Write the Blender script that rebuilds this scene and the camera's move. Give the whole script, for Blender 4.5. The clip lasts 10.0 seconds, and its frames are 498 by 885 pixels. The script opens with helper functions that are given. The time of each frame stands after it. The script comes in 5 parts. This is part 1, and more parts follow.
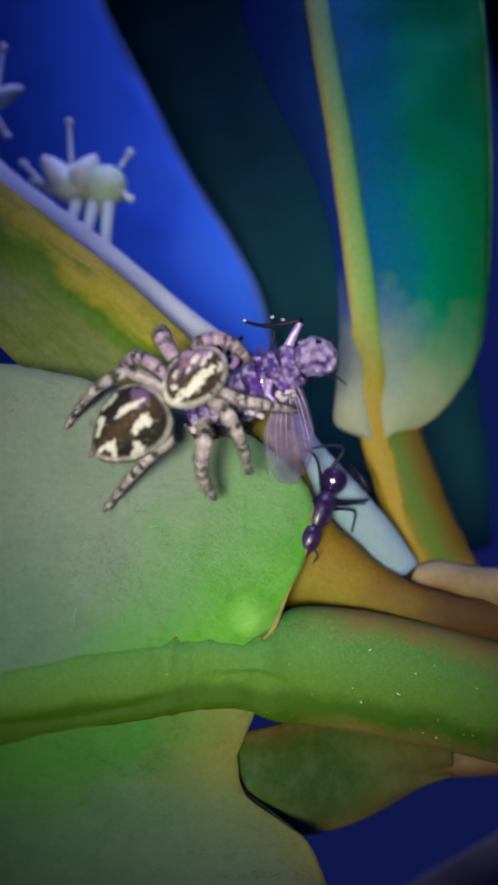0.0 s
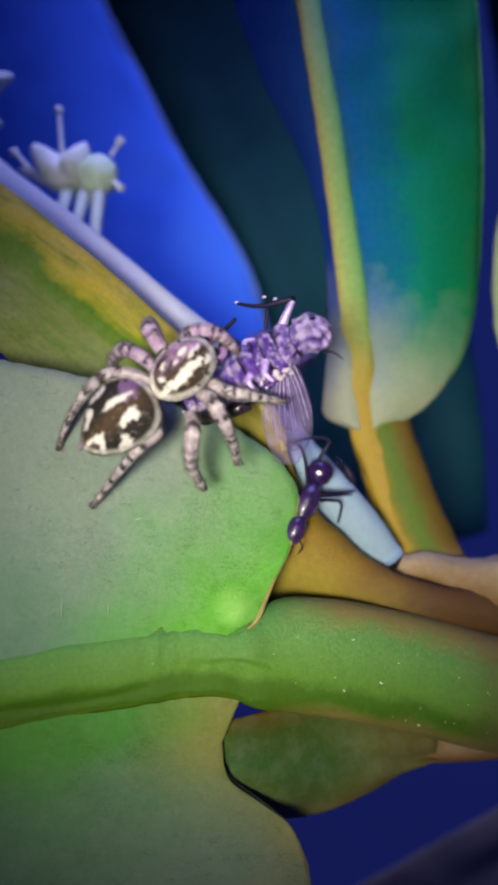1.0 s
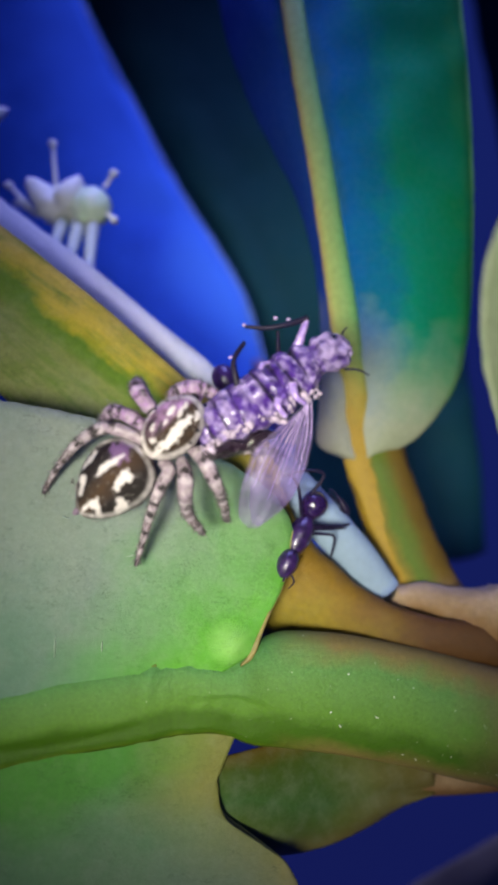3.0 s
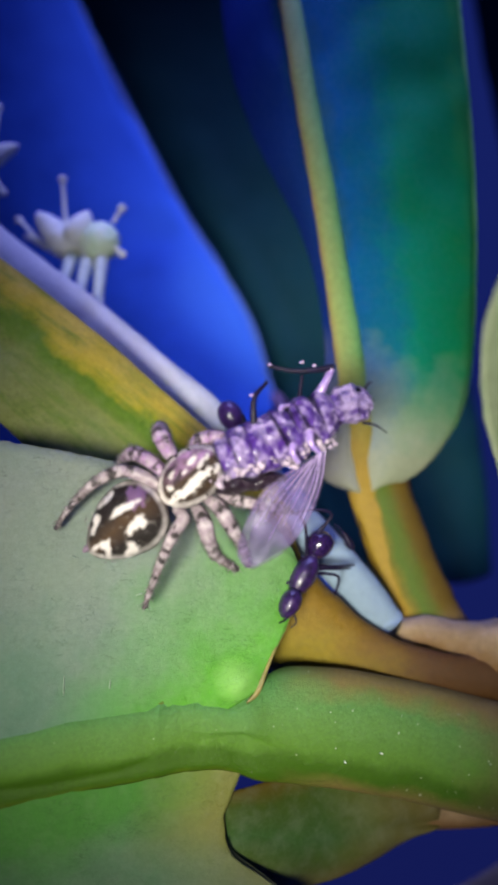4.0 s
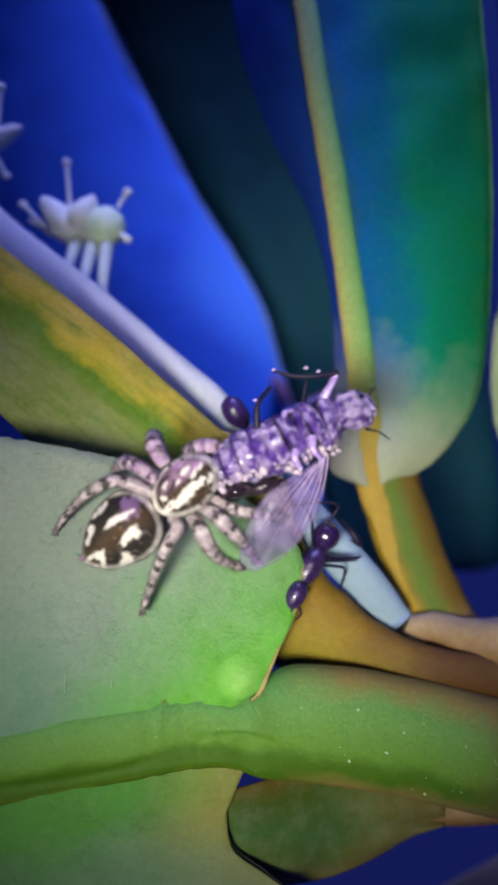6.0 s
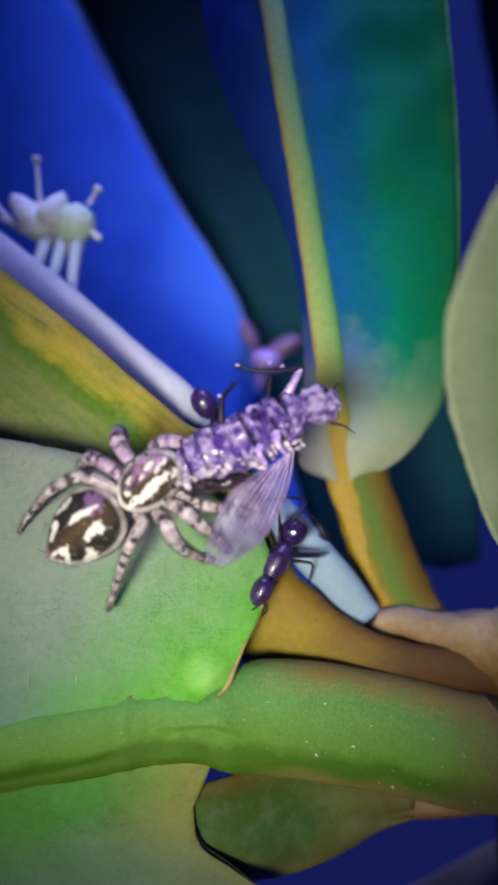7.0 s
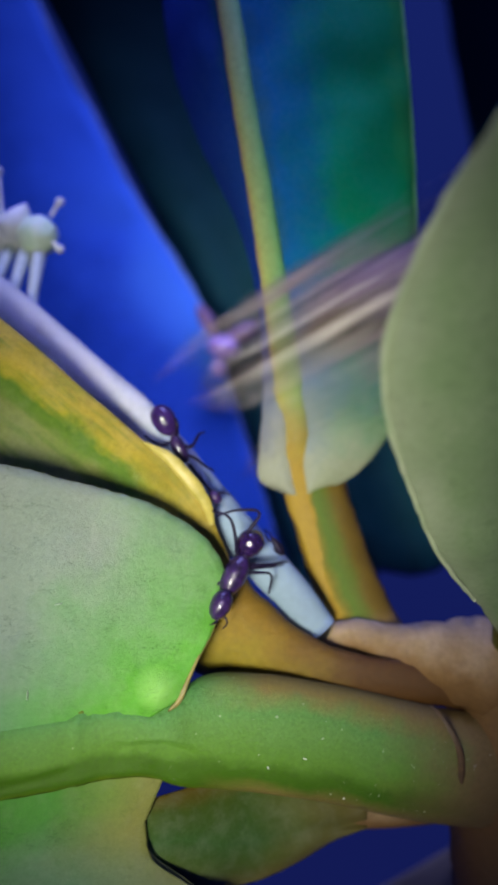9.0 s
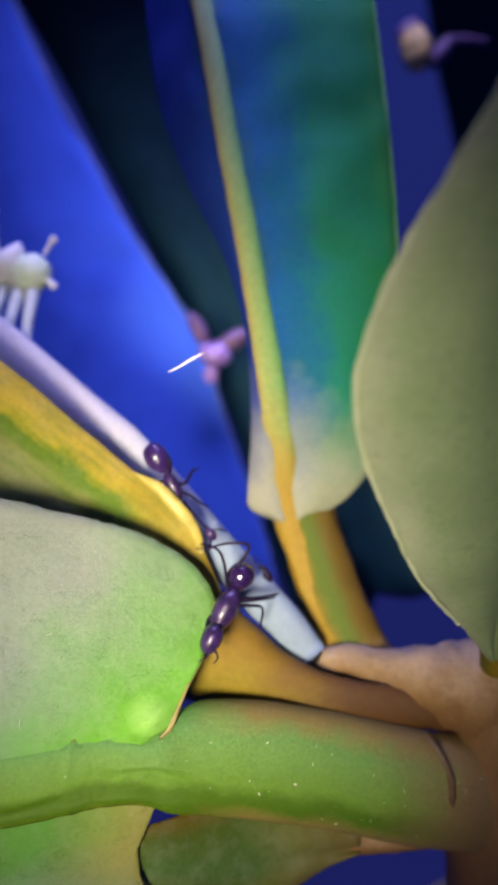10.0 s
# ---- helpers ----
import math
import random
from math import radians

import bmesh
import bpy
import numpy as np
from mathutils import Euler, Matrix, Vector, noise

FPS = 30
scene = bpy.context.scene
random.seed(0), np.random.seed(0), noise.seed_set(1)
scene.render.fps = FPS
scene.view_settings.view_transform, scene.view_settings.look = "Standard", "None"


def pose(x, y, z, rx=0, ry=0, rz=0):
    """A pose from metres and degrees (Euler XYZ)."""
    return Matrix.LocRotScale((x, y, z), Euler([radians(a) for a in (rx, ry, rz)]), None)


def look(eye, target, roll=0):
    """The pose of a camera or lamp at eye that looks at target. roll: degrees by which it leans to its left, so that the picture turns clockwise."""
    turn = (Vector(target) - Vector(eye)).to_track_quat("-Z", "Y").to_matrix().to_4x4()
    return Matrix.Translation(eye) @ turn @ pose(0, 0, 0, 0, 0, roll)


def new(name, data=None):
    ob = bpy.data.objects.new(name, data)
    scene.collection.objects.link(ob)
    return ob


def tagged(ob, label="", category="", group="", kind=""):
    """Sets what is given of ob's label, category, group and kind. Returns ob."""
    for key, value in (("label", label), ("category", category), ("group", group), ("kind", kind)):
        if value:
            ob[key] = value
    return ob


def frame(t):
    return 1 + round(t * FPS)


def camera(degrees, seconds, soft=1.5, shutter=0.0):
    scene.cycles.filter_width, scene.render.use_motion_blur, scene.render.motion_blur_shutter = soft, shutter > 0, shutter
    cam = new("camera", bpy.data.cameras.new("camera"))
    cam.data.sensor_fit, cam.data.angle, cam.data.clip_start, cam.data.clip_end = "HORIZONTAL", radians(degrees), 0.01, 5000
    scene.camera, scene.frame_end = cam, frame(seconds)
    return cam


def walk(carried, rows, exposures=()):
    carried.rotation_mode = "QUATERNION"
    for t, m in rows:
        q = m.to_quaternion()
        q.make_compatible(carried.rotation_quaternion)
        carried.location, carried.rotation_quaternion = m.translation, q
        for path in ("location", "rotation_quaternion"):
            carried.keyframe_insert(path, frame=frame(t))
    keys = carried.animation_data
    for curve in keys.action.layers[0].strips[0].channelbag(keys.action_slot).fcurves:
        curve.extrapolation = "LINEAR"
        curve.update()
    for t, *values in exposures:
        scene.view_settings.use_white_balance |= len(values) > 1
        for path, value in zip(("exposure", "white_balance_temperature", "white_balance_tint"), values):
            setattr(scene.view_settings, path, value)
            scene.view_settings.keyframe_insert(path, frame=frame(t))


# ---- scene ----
# A macro shot: all shapes below are written in millimetres and linked in metres.
MM = 0.001

# ---- camera ----
cam = camera(40.0, 10.0, soft=3.5, shutter=0.5)
PATH = [
    (0.0, pose(-0.00000, 0.00000, -0.00000, 90.00, -0.00, 0.00)),
    (0.5, pose(0.00073, -0.00020, 0.00015, 89.12, 0.04, 0.07)),
    (1.0, pose(0.00099, -0.00029, 0.00063, 88.36, -0.05, 0.46)),
    (1.5, pose(0.00047, -0.00011, 0.00104, 88.24, -0.11, 0.29)),
    (2.0, pose(0.00062, 0.00006, 0.00131, 88.43, 0.12, 0.31)),
    (2.5, pose(0.00120, -0.00001, 0.00130, 88.90, 0.35, 0.29)),
    (4.0, pose(0.00146, -0.00086, 0.00324, 90.09, 0.49, 1.08)),
    (4.5, pose(0.00114, -0.00059, 0.00362, 89.48, 0.27, 1.33)),
    (5.0, pose(0.00100, -0.00031, 0.00396, 88.75, 0.12, 1.82)),
    (5.5, pose(0.00142, -0.00007, 0.00427, 88.10, 0.15, 2.37)),
    (7.0, pose(0.00307, -0.00010, 0.00382, 88.29, 0.55, 1.35)),
    (7.5, pose(0.00402, -0.00046, 0.00475, 88.27, 0.36, 0.49)),
    (8.0, pose(0.00440, -0.00054, 0.00467, 88.76, 0.46, -0.08)),
    (8.5, pose(0.00412, -0.00056, 0.00434, 89.02, 0.28, -0.62)),
    (9.0, pose(0.00451, -0.00045, 0.00465, 88.28, 0.29, -0.13)),
    (9.5, pose(0.00483, 0.00002, 0.00522, 87.32, 0.54, 1.31)),
    (10.0, pose(0.00545, -0.00135, 0.00501, 90.18, 1.22, 0.23)),
]
EXPOSURES = [(0.0, -0.36, 7000, -4), (0.4, -0.08, 7200, 1), (1.0, 0.0, 6950, 5), (2.2, 0.0, 6950, 7), (3.0, 0.0, 6750, 8), (9.1, 0.0, 6750, 5),
             (9.2, 0.38, 8600, 14), (10.0, 0.40, 8000, 17)]
walk(cam, PATH, EXPOSURES)
cam.data.dof.use_dof = True
cam.data.dof.focus_distance = 0.0325
cam.data.dof.aperture_fstop = 44.0


# ---- world and lamps ----
world = bpy.data.worlds.new("world")
scene.world = world
world.use_nodes = True
wn = world.node_tree.nodes
wl = world.node_tree.links
back = wn["Background"]
coord = wn.new("ShaderNodeTexCoord")
split = wn.new("ShaderNodeSeparateXYZ")
wl.new(coord.outputs["Generated"], split.inputs[0])
ramp = wn.new("ShaderNodeValToRGB")
ramp.color_ramp.elements[0].position = 0.25
ramp.color_ramp.elements[0].color = (0.006, 0.010, 0.092, 1)
ramp.color_ramp.elements[1].position = 0.8
ramp.color_ramp.elements[1].color = (0.007, 0.015, 0.135, 1)
half = wn.new("ShaderNodeMath")
half.operation = "MULTIPLY_ADD"
half.inputs[1].default_value = 0.5
half.inputs[2].default_value = 0.5
wl.new(split.outputs[2], half.inputs[0])
wl.new(half.outputs[0], ramp.inputs[0])
wl.new(ramp.outputs[0], back.inputs[0])
back.inputs[1].default_value = 1.0


def lamp(name, kind, energy, color, m, size=0.01):
    data = bpy.data.lights.new(name, kind)
    data.energy, data.color = energy, color
    if kind == "AREA":
        data.size = size
    else:
        data.shadow_soft_size = size
    ob = new(name, data)
    ob.matrix_world = m
    return ob


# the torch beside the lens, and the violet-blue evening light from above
torch = lamp("torch", "SPOT", 0.47, (1.0, 0.97, 0.86), look((-0.011, -0.035, -0.004), (0.0022, 0.036, -0.001)), 0.009)
torch.data.spot_size = radians(40)
torch.data.spot_blend = 1.0
torch.matrix_world = torch.matrix_world @ Matrix.Diagonal((0.71, 1, 1, 1))  # an oval beam
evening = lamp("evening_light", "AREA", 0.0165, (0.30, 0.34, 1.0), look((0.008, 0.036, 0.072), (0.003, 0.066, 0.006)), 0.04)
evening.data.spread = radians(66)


# ---- materials ----
def nodes_of(name):
    m = bpy.data.materials.new(name)
    m.use_nodes = True
    return m, m.node_tree.nodes, m.node_tree.links, m.node_tree.nodes["Principled BSDF"]


def mm_coords(n, l):
    """Object coordinates in millimetres."""
    c = n.new("ShaderNodeTexCoord")
    s = n.new("ShaderNodeVectorMath")
    s.operation = "SCALE"
    s.inputs["Scale"].default_value = 1000.0
    l.new(c.outputs["Object"], s.inputs[0])
    return s.outputs[0], c


def noise_tex(n, l, vec, scale, detail=4.0, rough=0.6):
    t = n.new("ShaderNodeTexNoise")
    t.inputs["Scale"].default_value, t.inputs["Detail"].default_value = scale, detail
    t.inputs["Roughness"].default_value = rough
    l.new(vec, t.inputs["Vector"])
    return t.outputs["Fac"]


def ramp_of(n, l, fac, stops):
    r = n.new("ShaderNodeValToRGB")
    e = r.color_ramp.elements
    while len(e) < len(stops):
        e.new(0.5)
    for k, (p, c) in enumerate(stops):
        e[k].position, e[k].color = p, (*c, 1)
    l.new(fac, r.inputs[0])
    return r.outputs[0]


def mix(n, l, fac, a, b, how="MIX"):
    x = n.new("ShaderNodeMix")
    x.data_type, x.blend_type = "RGBA", how
    for sock, val in ((x.inputs[0], fac), (x.inputs[6], a), (x.inputs[7], b)):
        if isinstance(val, (int, float)):
            sock.default_value = val
        elif isinstance(val, tuple):
            sock.default_value = (*val, 1)
        else:
            l.new(val, sock)
    return x.outputs[2]


def math_node(n, l, how, a, b):
    x = n.new("ShaderNodeMath")
    x.operation = how
    for sock, val in zip(x.inputs, (a, b)):
        if isinstance(val, (int, float)):
            sock.default_value = val
        else:
            l.new(val, sock)
    return x.outputs[0]


def bump(n, l, bsdf, height, strength, dist):
    b = n.new("ShaderNodeBump")
    b.inputs["Strength"].default_value, b.inputs["Distance"].default_value = strength, dist * MM
    l.new(height, b.inputs["Height"])
    l.new(b.outputs[0], bsdf.inputs["Normal"])


def glow_spot(n, l, vec, col, spot):
    """Paints a round patch as if light shone through: spot = (place, radius, colour)."""
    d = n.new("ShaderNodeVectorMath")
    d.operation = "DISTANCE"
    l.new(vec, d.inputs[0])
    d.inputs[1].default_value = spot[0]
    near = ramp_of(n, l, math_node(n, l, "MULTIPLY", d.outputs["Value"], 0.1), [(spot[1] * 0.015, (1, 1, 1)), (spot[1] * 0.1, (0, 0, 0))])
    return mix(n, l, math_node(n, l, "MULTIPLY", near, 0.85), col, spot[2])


def leaf_material(name, across, along=(), rough=0.45, veins=0.5, vein_scale=1.6, glow=0.2, wobble=0.12, speck=0.0, blotch=0.35, spot=None, relief=0.04, dusty=0.35, crinkle=0.0, spec=0.25, streaks=None):
    """Colours run across the blade from one margin (0) over the midrib (0.5) to the other (1); `along` tints it from tip (0) to base (1)."""
    m, n, l, bsdf = nodes_of(name)
    vec, c = mm_coords(n, l)
    uv = n.new("ShaderNodeSeparateXYZ")
    l.new(c.outputs["UV"], uv.inputs[0])
    big = noise_tex(n, l, vec, 0.32, 3.0)
    fine = ramp_of(n, l, noise_tex(n, l, vec, 3.2, 8.0, 0.78), [(0.32, (0, 0, 0)), (0.68, (1, 1, 1))])
    shift = math_node(n, l, "MULTIPLY", math_node(n, l, "SUBTRACT", big, 0.5), wobble * 2)
    v = math_node(n, l, "ADD", uv.outputs[1], shift)
    col = ramp_of(n, l, v, across)
    if streaks:
        st = n.new("ShaderNodeVectorMath")
        st.operation = "MULTIPLY"
        l.new(c.outputs["UV"], st.inputs[0])
        st.inputs[1].default_value = (9.0, 13.0, 1.0)
        bars = noise_tex(n, l, st.outputs[0], 0.8, 3.0, 0.55)
        col = mix(n, l, ramp_of(n, l, bars, [(0.46, (0, 0, 0)), (0.74, (0.9, 0.9, 0.9))]), col, streaks)
    if along:
        u = math_node(n, l, "ADD", uv.outputs[0], shift)
        col = mix(n, l, ramp_of(n, l, u, [(p, (f, f, f)) for p, f, _ in along]), col, along[0][2])
    col = mix(n, l, math_node(n, l, "MULTIPLY", fine, blotch), col, mix(n, l, 1.0, col, (0.45, 0.5, 0.4), "MULTIPLY"))
    dust = noise_tex(n, l, vec, 0.9, 5.0, 0.65)
    col = mix(n, l, math_node(n, l, "MULTIPLY", ramp_of(n, l, dust, [(0.45, (0, 0, 0)), (0.75, (1, 1, 1))]), dusty), col, mix(n, l, 0.35, col, (0.40, 0.42, 0.34)))
    if spot:
        col = glow_spot(n, l, vec, col, spot)
    vor = n.new("ShaderNodeTexVoronoi")
    vor.feature = "DISTANCE_TO_EDGE"
    vor.inputs["Scale"].default_value = vein_scale
    warp = n.new("ShaderNodeVectorMath")
    warp.operation = "ADD"
    l.new(vec, warp.inputs[0])
    ns = n.new("ShaderNodeTexNoise")
    ns.inputs["Scale"].default_value = 1.5
    l.new(vec, ns.inputs["Vector"])
    l.new(ns.outputs["Color"], warp.inputs[1])
    l.new(warp.outputs[0], vor.inputs["Vector"])
    vein = ramp_of(n, l, vor.outputs["Distance"], [(0.0, (0, 0, 0)), (0.10, (1, 1, 1))])
    col = mix(n, l, math_node(n, l, "MULTIPLY", math_node(n, l, "SUBTRACT", 1.0, vein), 0.05 * veins), col, (0.5, 0.55, 0.4))
    if speck:
        sp = n.new("ShaderNodeTexVoronoi")
        sp.inputs["Scale"].default_value = 1.7
        l.new(vec, sp.inputs["Vector"])
        dots = ramp_of(n, l, sp.outputs["Distance"], [(0.06, (1, 1, 1)), (0.11, (0, 0, 0))])
        col = mix(n, l, math_node(n, l, "MULTIPLY", dots, speck), col, (0.75, 0.8, 0.7))
    h = math_node(n, l, "ADD", math_node(n, l, "MULTIPLY", vein, 0.5 * veins), math_node(n, l, "MULTIPLY", fine, 0.6))
    if crinkle:
        st = n.new("ShaderNodeVectorMath")
        st.operation = "MULTIPLY"
        l.new(vec, st.inputs[0])
        st.inputs[1].default_value = (0.55, 1.0, 1.5)
        cr = math_node(n, l, "ABSOLUTE", math_node(n, l, "SUBTRACT", noise_tex(n, l, st.outputs[0], 1.25, 3.0, 0.6), 0.5), 0.0)
        lines = ramp_of(n, l, cr, [(0.0, (1, 1, 1)), (0.022, (0, 0, 0))])
        where = ramp_of(n, l, noise_tex(n, l, vec, 0.7, 2.0), [(0.48, (0, 0, 0)), (0.62, (1, 1, 1))])
        lines = math_node(n, l, "MULTIPLY", lines, where)
        col = mix(n, l, math_node(n, l, "MULTIPLY", lines, crinkle), col, mix(n, l, 1.0, col, (0.45, 0.5, 0.42), "MULTIPLY"))
        h = math_node(n, l, "SUBTRACT", h, math_node(n, l, "MULTIPLY", lines, 1.2 * crinkle))
    l.new(col, bsdf.inputs["Base Color"])
    bsdf.inputs["Roughness"].default_value = rough
    bsdf.inputs["Specular IOR Level"].default_value = spec
    bump(n, l, bsdf, h, 0.5, relief)
    if glow:
        tr = n.new("ShaderNodeBsdfTranslucent")
        l.new(mix(n, l, 1.0, col, (1.0, 1.0, 0.6), "MULTIPLY"), tr.inputs[0])
        mx = n.new("ShaderNodeMixShader")
        mx.inputs[0].default_value = glow
        l.new(bsdf.outputs[0], mx.inputs[1])
        l.new(tr.outputs[0], mx.inputs[2])
        l.new(mx.outputs[0], n["Material Output"].inputs[0])
    return m


def stalk_material(name, around, rough=0.5, blotch=0.4, speck=0.0, ends=None, fine_scale=3.0, wobble=0.12, rim=None, spot=None):
    """Colours run round a stalk: 0.5 faces the viewer; `ends`: a second colour towards its far end."""
    m, n, l, bsdf = nodes_of(name)
    vec, c = mm_coords(n, l)
    uv = n.new("ShaderNodeSeparateXYZ")
    l.new(c.outputs["UV"], uv.inputs[0])
    big = noise_tex(n, l, vec, 0.5, 3.0)
    fine = ramp_of(n, l, noise_tex(n, l, vec, fine_scale, 6.0, 0.75), [(0.32, (0, 0, 0)), (0.68, (1, 1, 1))])
    shift = math_node(n, l, "MULTIPLY", math_node(n, l, "SUBTRACT", big, 0.5), wobble * 2)
    col = ramp_of(n, l, math_node(n, l, "ADD", uv.outputs[1], shift), around)
    if rim:
        out = ramp_of(n, l, math_node(n, l, "ABSOLUTE", math_node(n, l, "SUBTRACT", math_node(n, l, "ADD", uv.outputs[1], shift), 0.5), 0.0), [(0.14, (0, 0, 0)), (0.22, (1, 1, 1))])
        here = ramp_of(n, l, uv.outputs[0], [(rim[0], (0, 0, 0)), (rim[1], (1, 1, 1))])
        col = mix(n, l, math_node(n, l, "MULTIPLY", out, here), col, rim[2])
    if ends:
        u = math_node(n, l, "ADD", uv.outputs[0], shift)
        col = mix(n, l, ramp_of(n, l, u, [(ends[0], (0, 0, 0)), (ends[1], (1, 1, 1))]), col, ends[2])
    if spot:
        col = glow_spot(n, l, vec, col, spot)
    col = mix(n, l, math_node(n, l, "MULTIPLY", fine, blotch), col, mix(n, l, 1.0, col, (0.4, 0.4, 0.35), "MULTIPLY"))
    if speck:
        sp = n.new("ShaderNodeTexVoronoi")
        sp.inputs["Scale"].default_value = 2.2
        l.new(vec, sp.inputs["Vector"])
        sp.inputs["Scale"].default_value = 2.8
        dots = ramp_of(n, l, sp.outputs["Distance"], [(0.05, (1, 1, 1)), (0.12, (0, 0, 0))])
        pick = ramp_of(n, l, noise_tex(n, l, vec, 1.1, 3.0), [(0.56, (0, 0, 0)), (0.64, (1, 1, 1))])
        dots = math_node(n, l, "MULTIPLY", dots, pick)
        col = mix(n, l, math_node(n, l, "MULTIPLY", dots, speck), col, (0.6, 0.7, 0.5))
    l.new(col, bsdf.inputs["Base Color"])
    bsdf.inputs["Roughness"].default_value = rough
    bsdf.inputs["Specular IOR Level"].default_value = 0.3
    bump(n, l, bsdf, fine, 0.5, 0.07)
    return m


def pigment_material(name, rough=0.5, metal=0.0, grain=8.0, bumpy=0.05, coat=0.0, spec=0.5, crumple=0.0):
    """Reads the pigment laid on the mesh, with a fine grain over it."""
    m, n, l, bsdf = nodes_of(name)
    vec, c = mm_coords(n, l)
    at = n.new("ShaderNodeVertexColor")
    at.layer_name = "pigment"
    g = noise_tex(n, l, vec, grain, 5.0, 0.7)
    col = mix(n, l, math_node(n, l, "MULTIPLY", g, 0.7), at.outputs[0], mix(n, l, 1.0, at.outputs[0], (0.35, 0.32, 0.34), "MULTIPLY"))
    l.new(col, bsdf.inputs["Base Color"])
    bsdf.inputs["Roughness"].default_value, bsdf.inputs["Metallic"].default_value = rough, metal
    bsdf.inputs["Coat Weight"].default_value = coat
    bsdf.inputs["Specular IOR Level"].default_value = spec
    if crumple:
        v = n.new("ShaderNodeTexVoronoi")
        v.inputs["Scale"].default_value = 2.6
        l.new(vec, v.inputs["Vector"])
        g = math_node(n, l, "ADD", g, math_node(n, l, "MULTIPLY", v.outputs["Distance"], crumple))
    bump(n, l, bsdf, g, 0.8, bumpy)
    return m


def plain_material(name, a, b, rough=0.4, metal=0.0, scale=5.0, bumpy=0.04, coat=0.0, spec=0.5):
    m, n, l, bsdf = nodes_of(name)
    vec, c = mm_coords(n, l)
    g = noise_tex(n, l, vec, scale, 5.0, 0.65)
    l.new(ramp_of(n, l, g, [(0.3, a), (0.7, b)]), bsdf.inputs["Base Color"])
    bsdf.inputs["Roughness"].default_value, bsdf.inputs["Metallic"].default_value = rough, metal
    bsdf.inputs["Coat Weight"].default_value = coat
    bsdf.inputs["Specular IOR Level"].default_value = spec
    bump(n, l, bsdf, g, 0.6, bumpy)
    return m


# Painted glow where light comes through the corner of the blade.
BASE_GLOW = ((0.14, 31.90, -8.06), 1.25, (0.24, 0.50, 0.11))
GREEN_MAIN = leaf_material("pale_waxy_leaf",
    [(0.0, (0.225, 0.265, 0.225)), (0.12, (0.20, 0.265, 0.21)), (0.24, (0.125, 0.225, 0.15)), (0.38, (0.07, 0.19, 0.105)), (0.48, (0.06, 0.18, 0.06)), (0.56, (0.06, 0.16, 0.03))],
    along=[(0.50, 0.0, (0.09, 0.33, 0.02)), (0.86, 0.95, ())], rough=0.5, veins=0.12, vein_scale=2.0, glow=0.12, wobble=0.10, relief=0.12, blotch=0.34, dusty=0.3, crinkle=0.5, spot=BASE_GLOW)
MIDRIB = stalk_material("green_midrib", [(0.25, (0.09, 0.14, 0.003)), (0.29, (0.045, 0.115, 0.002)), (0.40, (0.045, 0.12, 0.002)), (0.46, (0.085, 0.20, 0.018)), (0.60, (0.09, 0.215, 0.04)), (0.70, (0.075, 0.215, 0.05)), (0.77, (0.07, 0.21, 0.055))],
                        rough=0.5, speck=0.8, ends=(0.80, 0.95, (0.17, 0.115, 0.045)), wobble=0.06, blotch=0.5, fine_scale=5.0, rim=(0.52, 0.62, (0.20, 0.155, 0.04)), spot=BASE_GLOW)
YELLOW_LEAF = leaf_material("yellow_margined_leaf",
    [(0.0, (0.48, 0.36, 0.07)), (0.18, (0.46, 0.35, 0.03)), (0.27, (0.28, 0.28, 0.012)), (0.33, (0.09, 0.18, 0.010)), (0.40, (0.11, 0.20, 0.018)), (0.50, (0.20, 0.24, 0.06)), (1.0, (0.24, 0.27, 0.09))],
    along=[(0.70, 0.0, (0.34, 0.25, 0.03)), (0.88, 1.0, ())], rough=0.5, veins=0.2, wobble=0.26, blotch=0.55, dusty=0.2, relief=0.12, crinkle=0.45, streaks=(0.10, 0.19, 0.012))
# The blue stops paint cool shade into one half and beside the midrib.
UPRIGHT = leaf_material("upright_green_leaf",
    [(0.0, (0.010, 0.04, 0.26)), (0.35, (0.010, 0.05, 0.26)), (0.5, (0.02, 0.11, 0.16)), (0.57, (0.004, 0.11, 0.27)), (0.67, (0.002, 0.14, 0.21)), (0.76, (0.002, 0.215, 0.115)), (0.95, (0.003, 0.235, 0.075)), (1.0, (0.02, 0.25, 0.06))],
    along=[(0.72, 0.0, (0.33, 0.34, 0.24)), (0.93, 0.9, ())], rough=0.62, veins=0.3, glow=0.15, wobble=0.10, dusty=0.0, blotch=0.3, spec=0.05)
RIB_YELLOW = stalk_material("cream_midrib", [(0.27, (0.36, 0.23, 0.09)), (0.32, (0.33, 0.28, 0.09)), (0.40, (0.27, 0.33, 0.09)), (0.58, (0.15, 0.32, 0.09)), (0.7, (0.06, 0.25, 0.09))], ends=(0.62, 0.76, (0.31, 0.20, 0.02)), blotch=0.45, wobble=0.05)
PETIOLE = stalk_material("orange_green_petiole", [(0.26, (0.36, 0.23, 0.02)), (0.40, (0.33, 0.20, 0.012)), (0.44, (0.13, 0.12, 0.004)), (0.48, (0.065, 0.12, 0.003)), (0.53, (0.085, 0.11, 0.004)), (0.58, (0.13, 0.085, 0.006)), (0.74, (0.13, 0.07, 0.009))],
                         ends=(0.80, 0.98, (0.30, 0.19, 0.09)), wobble=0.035, blotch=0.4)
BROWN = stalk_material("brown_twig_bark", [(0.3, (0.15, 0.075, 0.025)), (0.48, (0.20, 0.11, 0.04)), (0.60, (0.32, 0.22, 0.12)), (0.75, (0.46, 0.35, 0.25))], rough=0.6, blotch=0.5)
